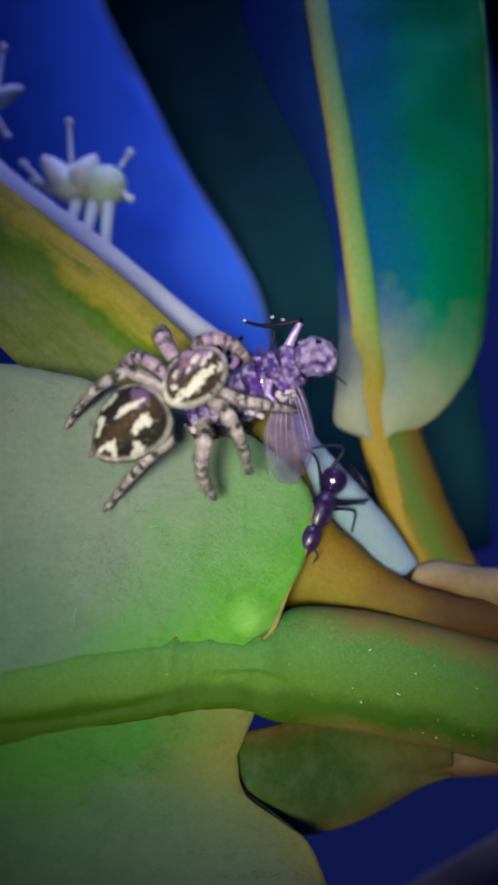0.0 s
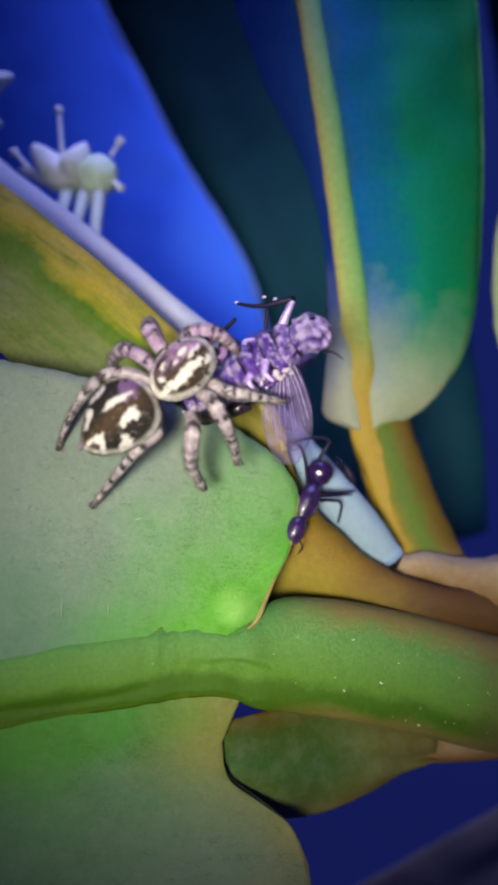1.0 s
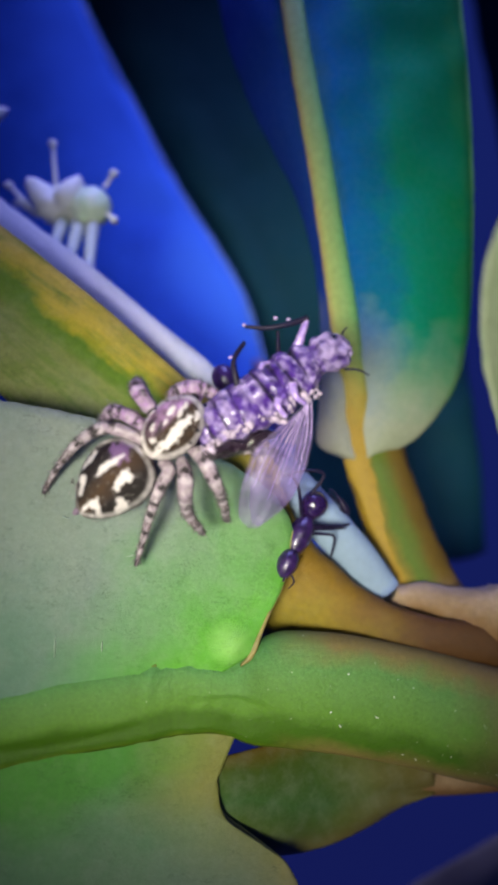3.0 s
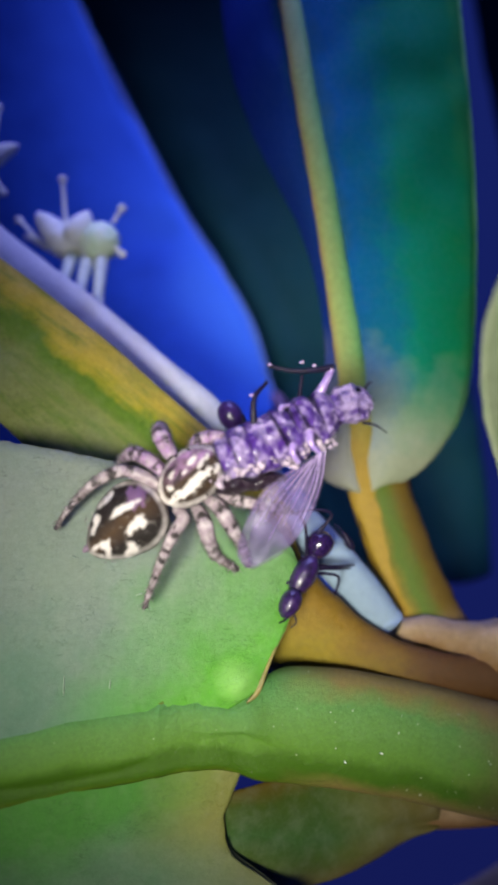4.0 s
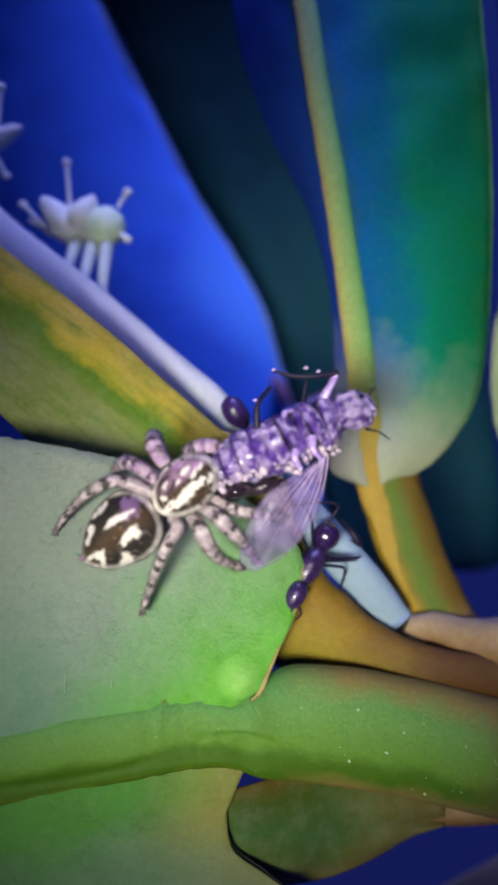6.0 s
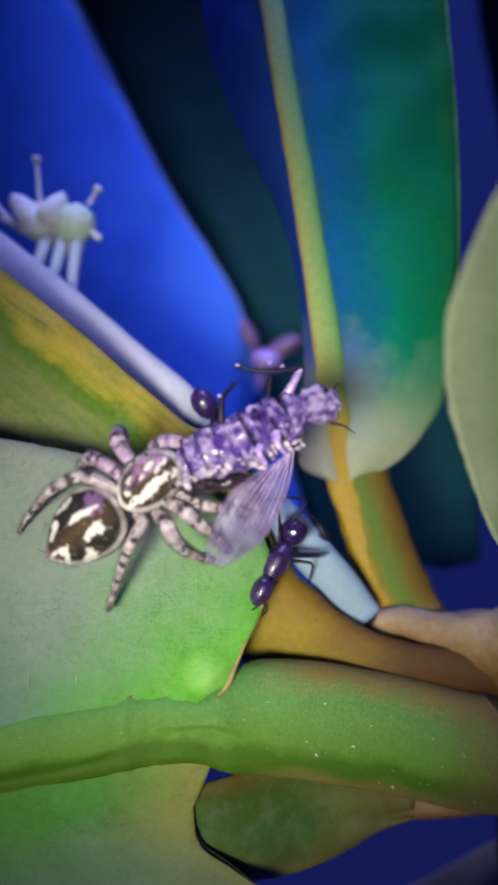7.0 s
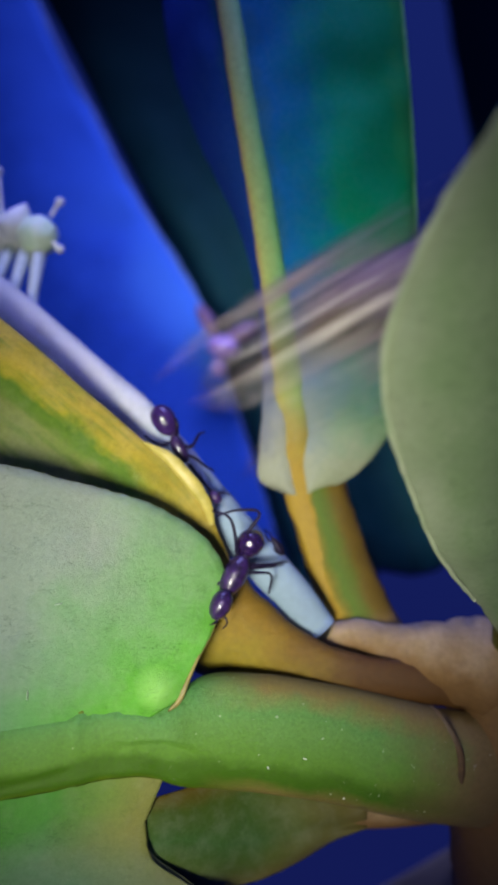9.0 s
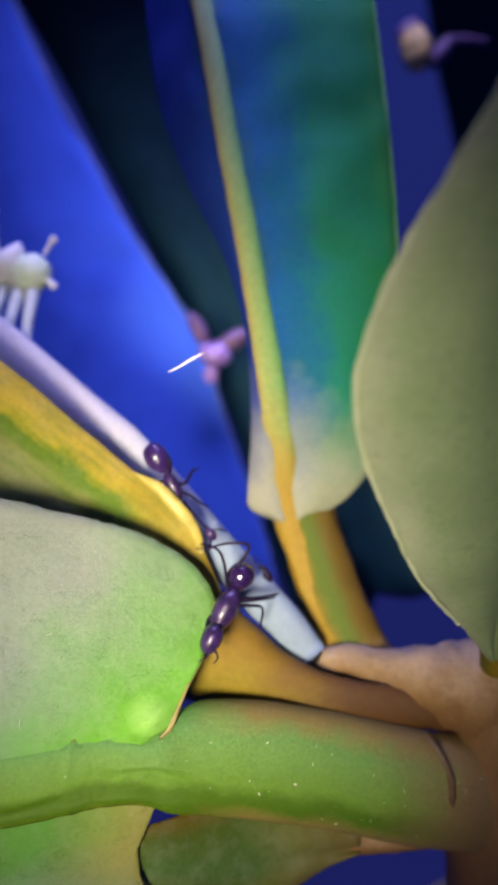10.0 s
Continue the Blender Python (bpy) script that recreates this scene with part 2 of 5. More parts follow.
OCHRE = stalk_material("ochre_stalk", [(0.3, (0.08, 0.08, 0.004)), (0.46, (0.20, 0.145, 0.005)), (0.6, (0.20, 0.115, 0.005)), (0.7, (0.14, 0.08, 0.01))], ends=(0.34, 0.66, (0.08, 0.035, 0.008)), blotch=0.45)
WHITE_STEM = stalk_material("pale_stem", [(0.2, (0.40, 0.42, 0.50)), (0.5, (0.50, 0.50, 0.54)), (0.8, (0.50, 0.50, 0.54))], blotch=0.25, ends=(0.55, 0.80, (0.20, 0.28, 0.37)))
# Blue light and its dimming towards the left are put into the leaf colour.
BLUE_LEAF = leaf_material("blue_light_painted_leaf", [(0.0, (0.004, 0.02, 0.11)), (0.42, (0.010, 0.045, 0.26)), (0.66, (0.03, 0.13, 0.60)), (0.85, (0.05, 0.19, 0.80)), (1.0, (0.05, 0.20, 0.82))], rough=0.85, veins=0.1, vein_scale=0.5, glow=0.25, wobble=0.14, relief=0.02, blotch=0.3, dusty=0.02)
# Teal so dark because the shade behind the leaves is in the pigment.
TEAL_LEAF = leaf_material("shade_painted_teal_leaf", [(0.0, (0.007, 0.055, 0.045)), (0.5, (0.006, 0.045, 0.048)), (1.0, (0.005, 0.055, 0.060))], spec=0.1, rough=0.8, veins=0.1, vein_scale=0.5, glow=0.1, relief=0.02, dusty=0.03)
CURL = plain_material("pale_yellow_curl", (0.28, 0.24, 0.04), (0.42, 0.34, 0.08), 0.5, scale=1.2)
SCAR = plain_material("pale_leaf_scar", (0.20, 0.30, 0.20), (0.36, 0.42, 0.32), 0.5, scale=4.0)
CORNER_RIM = plain_material("orange_cream_rim", (0.10, 0.10, 0.02), (0.28, 0.22, 0.07), 0.5, scale=2.0)
LOBE = leaf_material("dull_leaf_lobe",
    [(0.5, (0.055, 0.22, 0.02)), (0.64, (0.06, 0.215, 0.03)), (0.76, (0.09, 0.19, 0.085)), (0.88, (0.12, 0.18, 0.12)), (0.97, (0.13, 0.155, 0.10)), (1.0, (0.20, 0.17, 0.09))],
    along=[(0.70, 0.0, (0.20, 0.20, 0.045)), (0.97, 0.95, ())], rough=0.5, veins=0.12, vein_scale=2.0, glow=0.12, wobble=0.06, relief=0.12, blotch=0.4, dusty=0.25, crinkle=0.5)
LOWER_LEAF = leaf_material("olive_edged_leaf", [(0.0, (0.13, 0.09, 0.015)), (0.2, (0.06, 0.10, 0.015)), (0.5, (0.05, 0.12, 0.028)), (0.75, (0.08, 0.12, 0.022)), (1.0, (0.18, 0.15, 0.035))],
    along=[(0.55, 0.0, (0.15, 0.115, 0.03)), (0.95, 0.9, ())], rough=0.45, veins=0.5)
NEAR_LEAF = leaf_material("near_grey_green_leaf", [(0.0, (0.32, 0.38, 0.24)), (0.15, (0.23, 0.33, 0.16)), (1.0, (0.21, 0.31, 0.15))], rough=0.5, veins=0.6, glow=0.25, crinkle=0.4)
TAN_LEAF = leaf_material("tan_leaf", [(0.0, (0.36, 0.28, 0.20)), (1.0, (0.28, 0.22, 0.16))], rough=0.5)
BARK_DARK = plain_material("dark_bark_ring", (0.04, 0.02, 0.008), (0.10, 0.055, 0.02), 0.6, scale=2.0)

# The far leaf's margin carries the same blue light as pigment.
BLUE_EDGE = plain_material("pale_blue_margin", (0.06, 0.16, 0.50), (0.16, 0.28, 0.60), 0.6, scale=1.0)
NEAR_EDGE = plain_material("pale_grey_green_margin", (0.28, 0.36, 0.20), (0.42, 0.46, 0.30), 0.5, scale=1.5)
STALKLET = plain_material("pale_green_pedicel", (0.36, 0.42, 0.34), (0.56, 0.60, 0.52), 0.5, scale=1.0)
PALE_EDGE = plain_material("pale_leaf_margin", (0.05, 0.26, 0.04), (0.13, 0.36, 0.08), 0.5, scale=1.0)
PETAL = plain_material("white_petal", (0.66, 0.68, 0.60), (0.80, 0.80, 0.74), 0.55, scale=2.0)
OVARY = plain_material("green_white_ovary", (0.45, 0.66, 0.36), (0.74, 0.80, 0.66), 0.5, scale=0.6)
SPIDER = pigment_material("spider_hair", rough=0.5, grain=9.0, bumpy=0.10, spec=0.35)
SPIDER_LEG = pigment_material("spider_leg_hair", rough=0.5, grain=10.0, bumpy=0.10, spec=0.35)
EYE = plain_material("black_eye", (0.004, 0.004, 0.006), (0.01, 0.008, 0.015), 0.08, coat=1.0)
FLY = pigment_material("fly_shell", rough=0.30, metal=0.15, grain=6.0, bumpy=0.26, coat=0.25, crumple=2.0)
FLY_LEG = plain_material("dark_leg_shell", (0.004, 0.003, 0.012), (0.014, 0.009, 0.035), 0.45, spec=0.2)
LILAC = plain_material("lilac_shell", (0.22, 0.11, 0.48), (0.60, 0.46, 0.78), 0.3, metal=0.2, coat=0.4)
ANT = plain_material("ant_shell", (0.006, 0.003, 0.018), (0.045, 0.018, 0.10), 0.34, metal=0.1, coat=0.4, scale=3.0, bumpy=0.06)
ANT_DARK = plain_material("ant_gaster_shell", (0.006, 0.003, 0.02), (0.03, 0.012, 0.07), 0.12, coat=1.0)
ANT_DULL = plain_material("dull_violet_shell", (0.010, 0.004, 0.032), (0.05, 0.02, 0.13), 0.28, scale=2.0, bumpy=0.06, coat=0.3, spec=0.4)
BUD = plain_material("yellow_bud", (0.60, 0.36, 0.04), (0.85, 0.62, 0.26), 0.5, scale=1.0)
PINK = plain_material("pink_mauve_petal", (0.10, 0.05, 0.12), (0.24, 0.14, 0.24), 0.5, scale=1.0)
WING_VEIN = plain_material("wing_vein", (0.28, 0.18, 0.45), (0.60, 0.48, 0.72), 0.35)
VIOLET = plain_material("violet_white_shell", (0.16, 0.07, 0.34), (0.46, 0.32, 0.62), 0.3, scale=1.0)


def wing_material():
    m, n, l, bsdf = nodes_of("clear_wing")
    vec, c = mm_coords(n, l)
    g = noise_tex(n, l, vec, 1.2, 4.0)
    bsdf.inputs["Base Color"].default_value = (0.42, 0.35, 0.58, 1)
    bsdf.inputs["Roughness"].default_value = 0.3
    bsdf.inputs["Metallic"].default_value = 0.0
    tp = n.new("ShaderNodeBsdfTransparent")
    tp.inputs[0].default_value = (0.86, 0.82, 0.92, 1)
    mx = n.new("ShaderNodeMixShader")
    l.new(ramp_of(n, l, g, [(0.3, (0.03, 0.03, 0.03)), (0.7, (0.16, 0.16, 0.16))]), mx.inputs[0])
    l.new(tp.outputs[0], mx.inputs[1])
    l.new(bsdf.outputs[0], mx.inputs[2])
    l.new(mx.outputs[0], n["Material Output"].inputs[0])
    bump(n, l, bsdf, g, 0.5, 0.2)
    return m


WING = wing_material()


# ---- shape helpers (millimetres) ----
def link(name, bm, material, parent=None, label=""):
    me = bpy.data.meshes.new(name)
    bmesh.ops.scale(bm, vec=(MM, MM, MM), verts=bm.verts)
    bm.to_mesh(me)
    bm.free()
    for p in me.polygons:
        p.use_smooth = True
    me.materials.append(material)
    ob = new(name, me)
    if parent is not None:
        ob.parent = parent
    if label:
        ob["label"] = label
    return ob


def part(name, bm, material, parent, label=""):
    return link(name, bm, material, parent, label)


def thing(name, at, label, category, group="", kind=""):
    ob = new(name)
    ob.empty_display_size = 0.001
    ob.location = Vector(at) * MM
    return tagged(ob, label, category, group, kind)


def spline(pts, n):
    """n points at even steps of a smooth curve through pts (any width of tuple)."""
    p = np.array(pts, float)
    p = np.vstack([2 * p[0] - p[1], p, 2 * p[-1] - p[-2]])
    out = []
    for i in range(1, len(p) - 2):
        for s in np.linspace(0, 1, 24, endpoint=False):
            a, b, c, d = p[i - 1], p[i], p[i + 1], p[i + 2]
            out.append(0.5 * (2 * b + (c - a) * s + (2 * a - 5 * b + 4 * c - d) * s * s + (3 * b - a - 3 * c + d) * s ** 3))
    out.append(p[-2])
    out = np.array(out)
    step = np.r_[0, np.cumsum(np.linalg.norm(np.diff(out[:, :3], axis=0), axis=1))]
    at = np.linspace(0, step[-1], n)
    return np.stack([np.interp(at, step, out[:, k]) for k in range(out.shape[1])], 1)


def tube(bm, pts, n=24, seg=14, flat=1.0, view=(0, -1, 0), rough=0.0, paint=None):
    """A round stalk along pts (x, y, z, radius); flat: its depth over its width. Its uv run along and round it."""
    layer = bm.loops.layers.uv.verify()
    pig = bm.verts.layers.float_color.get("pigment") if paint else None
    c = spline(pts, n)
    rings, ways = [], []
    for i in range(n):
        tan = Vector(c[min(i + 1, n - 1), :3] - c[max(i - 1, 0), :3]).normalized()
        front = Vector(view)
        front = (front - tan * front.dot(tan)).normalized()
        side = tan.cross(front)
        o, r = Vector(c[i, :3]), c[i, 3]
        flat_i = c[i, 4] if c.shape[1] > 4 else flat
        ring = []
        for k in range(seg):
            a = 2 * math.pi * k / seg
            rr = r * (1 + rough * noise.noise(o * 1.3 + front * math.cos(a) * 2 + side * math.sin(a) * 2))
            v = bm.verts.new(o - front * (math.cos(a) * rr * flat_i) + side * (math.sin(a) * rr))
            if pig:
                v[pig] = (*paint(i / (n - 1), a), 1)
            ring.append(v)
        rings.append(ring)
    for i in range(n - 1):
        for k in range(seg):
            k2 = (k + 1) % seg
            f = bm.faces.new((rings[i][k], rings[i + 1][k], rings[i + 1][k2], rings[i][k2]))
            for lp, (u, v) in zip(f.loops, ((i, k), (i + 1, k), (i + 1, k + 1), (i, k + 1))):
                lp[layer].uv = (u / (n - 1), v / seg)
    for i, way in ((0, -1), (n - 1, 1)):
        tan = Vector(c[i, :3] - c[i - way, :3]).normalized()
        tip = bm.verts.new(Vector(c[i, :3]) + tan * c[i, 3] * 0.7)
        if pig:
            tip[pig] = (*paint(i / (n - 1), 0), 1)
        for k in range(seg):
            a, b = rings[i][k], rings[i][(k + 1) % seg]
            f = bm.faces.new((a, b, tip) if way > 0 else (b, a, tip))
            for lp in f.loops:
                lp[layer].uv = (i / (n - 1), k / seg)
    return bm


def egg(bm, at, radii, turn=None, n=24, m=16, paint=None, taper=0.0, rough=0.0):
    """An egg-shaped body; radii along its own axes; paint(x, y, z) gives the pigment on the unit ball."""
    turn = turn or Matrix.Identity(3)
    pig = bm.verts.layers.float_color.get("pigment") if paint else None
    o = Vector(at)
    rows = []
    for j in range(m + 1):
        th = math.pi * j / m
        row = []
        for k in range(1 if j in (0, m) else n):
            ph = 2 * math.pi * k / n
            d = Vector((math.cos(th), math.sin(th) * math.cos(ph), math.sin(th) * math.sin(ph)))
            w = 1 + taper * d.x
            s = Vector((d.x * radii[0], d.y * radii[1] * w, d.z * radii[2] * w)) * (1 + rough * noise.noise(d * 3 + o))
            v = bm.verts.new(o + turn @ s)
            if pig:
                v[pig] = (*paint(*d), 1)
            row.append(v)
        rows.append(row)
    for j in range(m):
        a, b = rows[j], rows[j + 1]
        for k in range(n):
            k2 = (k + 1) % n
            if len(a) == 1:
                bm.faces.new((a[0], b[k], b[k2]))
            elif len(b) == 1:
                bm.faces.new((a[k], b[0], a[k2]))
            else:
                bm.faces.new((a[k], b[k], b[k2], a[k2]))
    return bm


def blade(mid, one, two, n=48, m=14, cup=0.0, thick=0.3, wave=0.15, fringe=0.0, swell=None, span=(0.0, 1.0)):
    """A leaf blade between its margins `one` and `two` over the midrib `mid`: a closed, thin body.
    cup bows each half towards the viewer, wave is its unevenness."""
    bm = bmesh.new()
    layer = bm.loops.layers.uv.verify()
    M, A, B = spline(mid, n), spline(one, n), spline(two, n)
    grids = []
    for side in (0, 1):
        grid = []
        for i in range(n):
            row = []
            for k in range(-m, m + 1):
                s = abs(k) / m
                edge = A[i] if k < 0 else B[i]
                p = M[i] * (1 - s) + edge * s
                o = Vector(p)
                y = -cup * math.sin(math.pi * min(s, 1.0)) + wave * noise.noise(o * 0.35) + wave * 0.12 * noise.noise(o * 1.3)
                if s == 1.0 and fringe:
                    o += (Vector(edge) - Vector(M[i])).normalized() * fringe * noise.noise(o * 3.1)
                if swell:
                    y -= swell[2] * math.exp(-((o - Vector(swell[0])).length / swell[1]) ** 2)
                y += side * thick * (1 - 0.75 * s ** 4)
                row.append(bm.verts.new(o + Vector((0, y, 0))))
            grid.append(row)
        grids.append(grid)
    def quad(vs, uvs):
        f = bm.faces.new(vs)
        for lp, q in zip(f.loops, uvs):
            lp[layer].uv = q
    w = 2 * m
    for side, grid in enumerate(grids):
        for i in range(n - 1):
            for k in range(w):
                idx = [(i, k), (i + 1, k), (i + 1, k + 1), (i, k + 1)]
                if side:
                    idx.reverse()
                quad([grid[a][b] for a, b in idx], [(a / (n - 1), span[0] + (span[1] - span[0]) * b / w) for a, b in idx])
    for k in (0, w):
        for i in range(n - 1):
            vs = [grids[0][i][k], grids[1][i][k], grids[1][i + 1][k], grids[0][i + 1][k]]
            quad(vs, [(i / (n - 1), span[min(k, 1)])] * 2 + [((i + 1) / (n - 1), span[min(k, 1)])] * 2)
    for i in (0, n - 1):
        for k in range(w):
            vs = [grids[0][i][k], grids[0][i][k + 1], grids[1][i][k + 1], grids[1][i][k]]
            quad(vs, [(i / (n - 1), span[0] + (span[1] - span[0]) * k / w)] * 4)
    bmesh.ops.recalc_face_normals(bm, faces=bm.faces)
    return bm


def front_of(bm):
    """Where a blade's front lies: an array of its points, to lay other parts on it."""
    pts = np.array([v.co[:] for v in bm.verts])
    return pts[:len(pts) // 2]


def depth_at(points, x, z):
    """The depth of that front at (x, z)."""
    d2 = (points[:, 0] - x) ** 2 + (points[:, 2] - z) ** 2
    w = np.exp(-(d2 - d2.min()) / 0.04)
    return float((w * points[:, 1]).sum() / w.sum())


def ease(x):
    x = max(0.0, min(1.0, x))
    return x * x * (3 - 2 * x)


def stalk_out_of_blade(rows, upper, lower, seg=26):
    """A rib that lies welded on the blade where its freedom is 0 and is a free round stalk where it is 1."""
    bm = bmesh.new()
    layer = bm.loops.layers.uv.verify()
    rings, n = [], len(rows)
    for i, (x1, z1, x2, z2, y, f) in enumerate(rows):
        f = max(0.0, min(1.0, f))
        half = math.hypot(x1 - x2, z1 - z2) / 2
        ring = []
        for k in range(2 * seg):
            front = k <= seg
            s = k / seg if front else 2 - k / seg
            o = Vector((x1 + (x2 - x1) * s, y, z1 + (z2 - z1) * s))
            if f < 1:
                rest = min(depth_at(upper, o.x, o.z), depth_at(lower, o.x, o.z))
                o.y = (rest + 0.05) * (1 - f) + y * f
            arch = math.sqrt(max(0.0, 1 - (2 * s - 1) ** 2))
            low = 0.34 * ease(s / 0.16) - 0.20 + 0.12 * ease(s / 0.5) - 0.22 * ease((s - 0.88) / 0.12)
            o.y += -(half * 0.56 * arch * f + low * (1 - f)) if front else half * 0.56 * arch * f + 0.25 * arch * (1 - f)
            o.y += 0.03 * noise.noise(o * 1.6) + 0.05 * noise.noise(o * 0.6)
            ring.append(bm.verts.new(o))
        rings.append(ring)
    for i in range(n - 1):
        for k in range(2 * seg):
            k2 = (k + 1) % (2 * seg)
            face = bm.faces.new((rings[i][k], rings[i][k2], rings[i + 1][k2], rings[i + 1][k]))
            for lp, (u, v) in zip(face.loops, ((i, k), (i, k + 1), (i + 1, k + 1), (i + 1, k))):
                lp[layer].uv = (u / (n - 1), 0.75 - 0.5 * v / seg)
    for ring in (rings[0], rings[-1]):
        bm.faces.new(ring)
    bmesh.ops.recalc_face_normals(bm, faces=bm.faces)
    return bm


def pigmented():
    bm = bmesh.new()
    bm.verts.layers.float_color.new("pigment")
    return bm


def axes(forward, up):
    """A turn whose x runs forward and whose z runs as far up as it can."""
    f = Vector(forward).normalized()
    u = Vector(up)
    u = (u - f * u.dot(f)).normalized()
    return Matrix((f, u.cross(f), u)).transposed()


def fleck(x, y, cx, cy, rx, ry, tilt=0.0, rag=0.25):
    """1 inside a ragged spot round (cx, cy), 0 outside."""
    c, s = math.cos(tilt), math.sin(tilt)
    dx, dy = x - cx, y - cy
    d = math.hypot((dx * c + dy * s) / rx, (-dx * s + dy * c) / ry) + rag * noise.noise(Vector((x * 9, y * 9, cx * 9)))
    return max(0.0, min(1.0, (1.08 - d) * 14))


def blend(a, b, f):
    return tuple(p + (q - p) * f for p, q in zip(a, b))


# ---- the plant ----
def main_leaf():
    leaf = thing("leaf", (0, 0, 0), "large pale green waxy leaf with a thick midrib, under the spider", "leaf")
    bm = blade(
        [(-15.97, 27.60, -10.16), (-10.56, 29.00, -10.32), (-6.98, 30.10, -10.53), (-2.92, 31.90, -10.90)],
        [(-16.78, 29.00, 3.45), (-10.99, 30.20, 3.46), (-6.50, 31.40, 2.64), (-3.00, 32.80, 1.52), (-0.31, 33.80, 0.53), (2.26, 34.60, -1.31), (3.30, 34.80, -3.19), (2.78, 34.00, -5.64), (1.88, 33.00, -7.24), (1.15, 32.40, -8.77)],
        [(-16.32, 28.20, -12.29), (-10.77, 29.60, -12.36), (-7.12, 30.70, -12.42), (-3.70, 31.90, -12.10), (-0.70, 33.20, -11.40)],
        n=120, m=26, cup=0.35, thick=0.4, wave=0.25, fringe=0.10, span=(0.0, 0.55),
        swell=((0.13, 32.10, -8.19), 0.95, 0.55))
    upper = front_of(bm)
    part("upper_blade", bm, GREEN_MAIN, leaf, "pale green half of the blade, brighter green towards its base")
    bm = blade(
        [(-15.62, 27.00, -17.29), (-10.41, 28.60, -16.90), (-6.01, 30.20, -15.85), (-2.88, 31.40, -15.32), (-0.53, 32.00, -14.61)],
        [(-16.20, 28.00, -11.23), (-10.70, 29.40, -11.31), (-7.06, 30.45, -11.46), (-2.89, 31.60, -11.76), (0.31, 32.50, -12.80)],
        [(-15.27, 26.40, -26.50), (-7.74, 27.50, -27.60), (-1.02, 30.00, -25.16), (3.48, 31.50, -22.25), (2.83, 32.00, -18.86), (0.77, 32.00, -17.70), (-0.37, 32.00, -16.83)],
        n=100, m=20, cup=0.0, thick=0.4, wave=0.25, fringe=0.10, span=(0.5, 1.0))
    lower = front_of(bm)
    part("lower_blade", bm, LOBE, leaf, "dull green half of the blade")
    # the midrib swells out of the blade and frees itself as a round stalk: x, z of its two borders, depth, freedom
    rows = spline([
        (-16.20, -10.13, -16.24, -13.42, 28.00, 0.00), (-10.87, -9.43, -10.90, -12.93, 29.00, 0.00), (-7.37, -8.97, -7.40, -12.67, 29.90, 0.00),
        (-3.73, -8.86, -3.75, -12.52, 31.10, 0.00), (-1.15, -8.94, -1.16, -12.46, 31.90, 0.00), (0.17, -9.11, 0.16, -12.88, 32.80, 0.08),
        (1.56, -8.39, 1.56, -13.67, 33.90, 0.60), (2.86, -8.20, 2.86, -14.15, 34.30, 1.00), (5.66, -8.53, 5.67, -14.78, 34.90, 1.00),
        (8.07, -9.11, 8.09, -15.43, 35.40, 1.00), (10.55, -9.78, 10.57, -16.21, 35.90, 1.00), (13.14, -10.58, 13.17, -17.07, 36.40, 1.00),
        (15.66, -11.28, 15.71, -17.69, 36.90, 1.00), (18.35, -11.81, 18.41, -18.25, 37.50, 1.00)], 150)
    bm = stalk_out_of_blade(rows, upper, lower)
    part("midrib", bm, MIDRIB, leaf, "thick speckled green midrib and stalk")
    bm = bmesh.new()
    tube(bm, [(*q, r) for q, r in zip([(3.30, 34.86, -3.19), (2.78, 34.06, -5.64), (1.88, 33.06, -7.24), (1.15, 32.42, -8.77), (0.62, 32.20, -9.30)], (0.03, 0.06, 0.09, 0.13, 0.05))], n=60, seg=12, rough=0.35)
    part("margin", bm, CORNER_RIM, leaf, "thin orange-brown margin that thickens at the blade's corner")
    for x, z, tall, lean in ((-7.58, -7.64, 1.3, 0.05), (-5.64, -7.82, 0.7, 0.1), (-7.21, -1.94, 0.5, -3), (-4.42, -3.85, 0.6, 4)):
        bm = bmesh.new()
        egg(bm, (x, depth_at(upper, x, z) - 0.01, z), (0.32 * tall, 0.03, 0.09), axes((lean, 0, 1), (0, -1, 0)), n=12, m=14, rough=0.5)
        part("scar", bm, SCAR, leaf, "short pale scar on the blade")
    # Pale grains added to stand for small white glints on the stalk.
    rng = np.random.RandomState(11)
    bm = bmesh.new()
    for _ in range(46):
        x1, z1, x2, z2, y, f = rows[int(66 + 80 * rng.rand())]
        s = rng.uniform(0.12, 0.88)
        o = Vector((x1 + (x2 - x1) * s, y - 0.28 * f * abs(z1 - z2) * math.sqrt(1 - (2 * s - 1) ** 2) - 0.20 * (1 - f) - 0.02, z1 + (z2 - z1) * s))
        w = 0.014 + 0.04 * rng.rand() ** 3
        egg(bm, o, (w * (1 + rng.rand()), w * 0.6, w), axes((rng.normal(), 0, rng.normal()), (0, -1, 0)), n=8, m=6, rough=0.3)
    tagged(link("glint_grains", bm, PETAL), "tiny pale grains scattered on the green stalk in place of its glints", "pollen", kind="stuff")


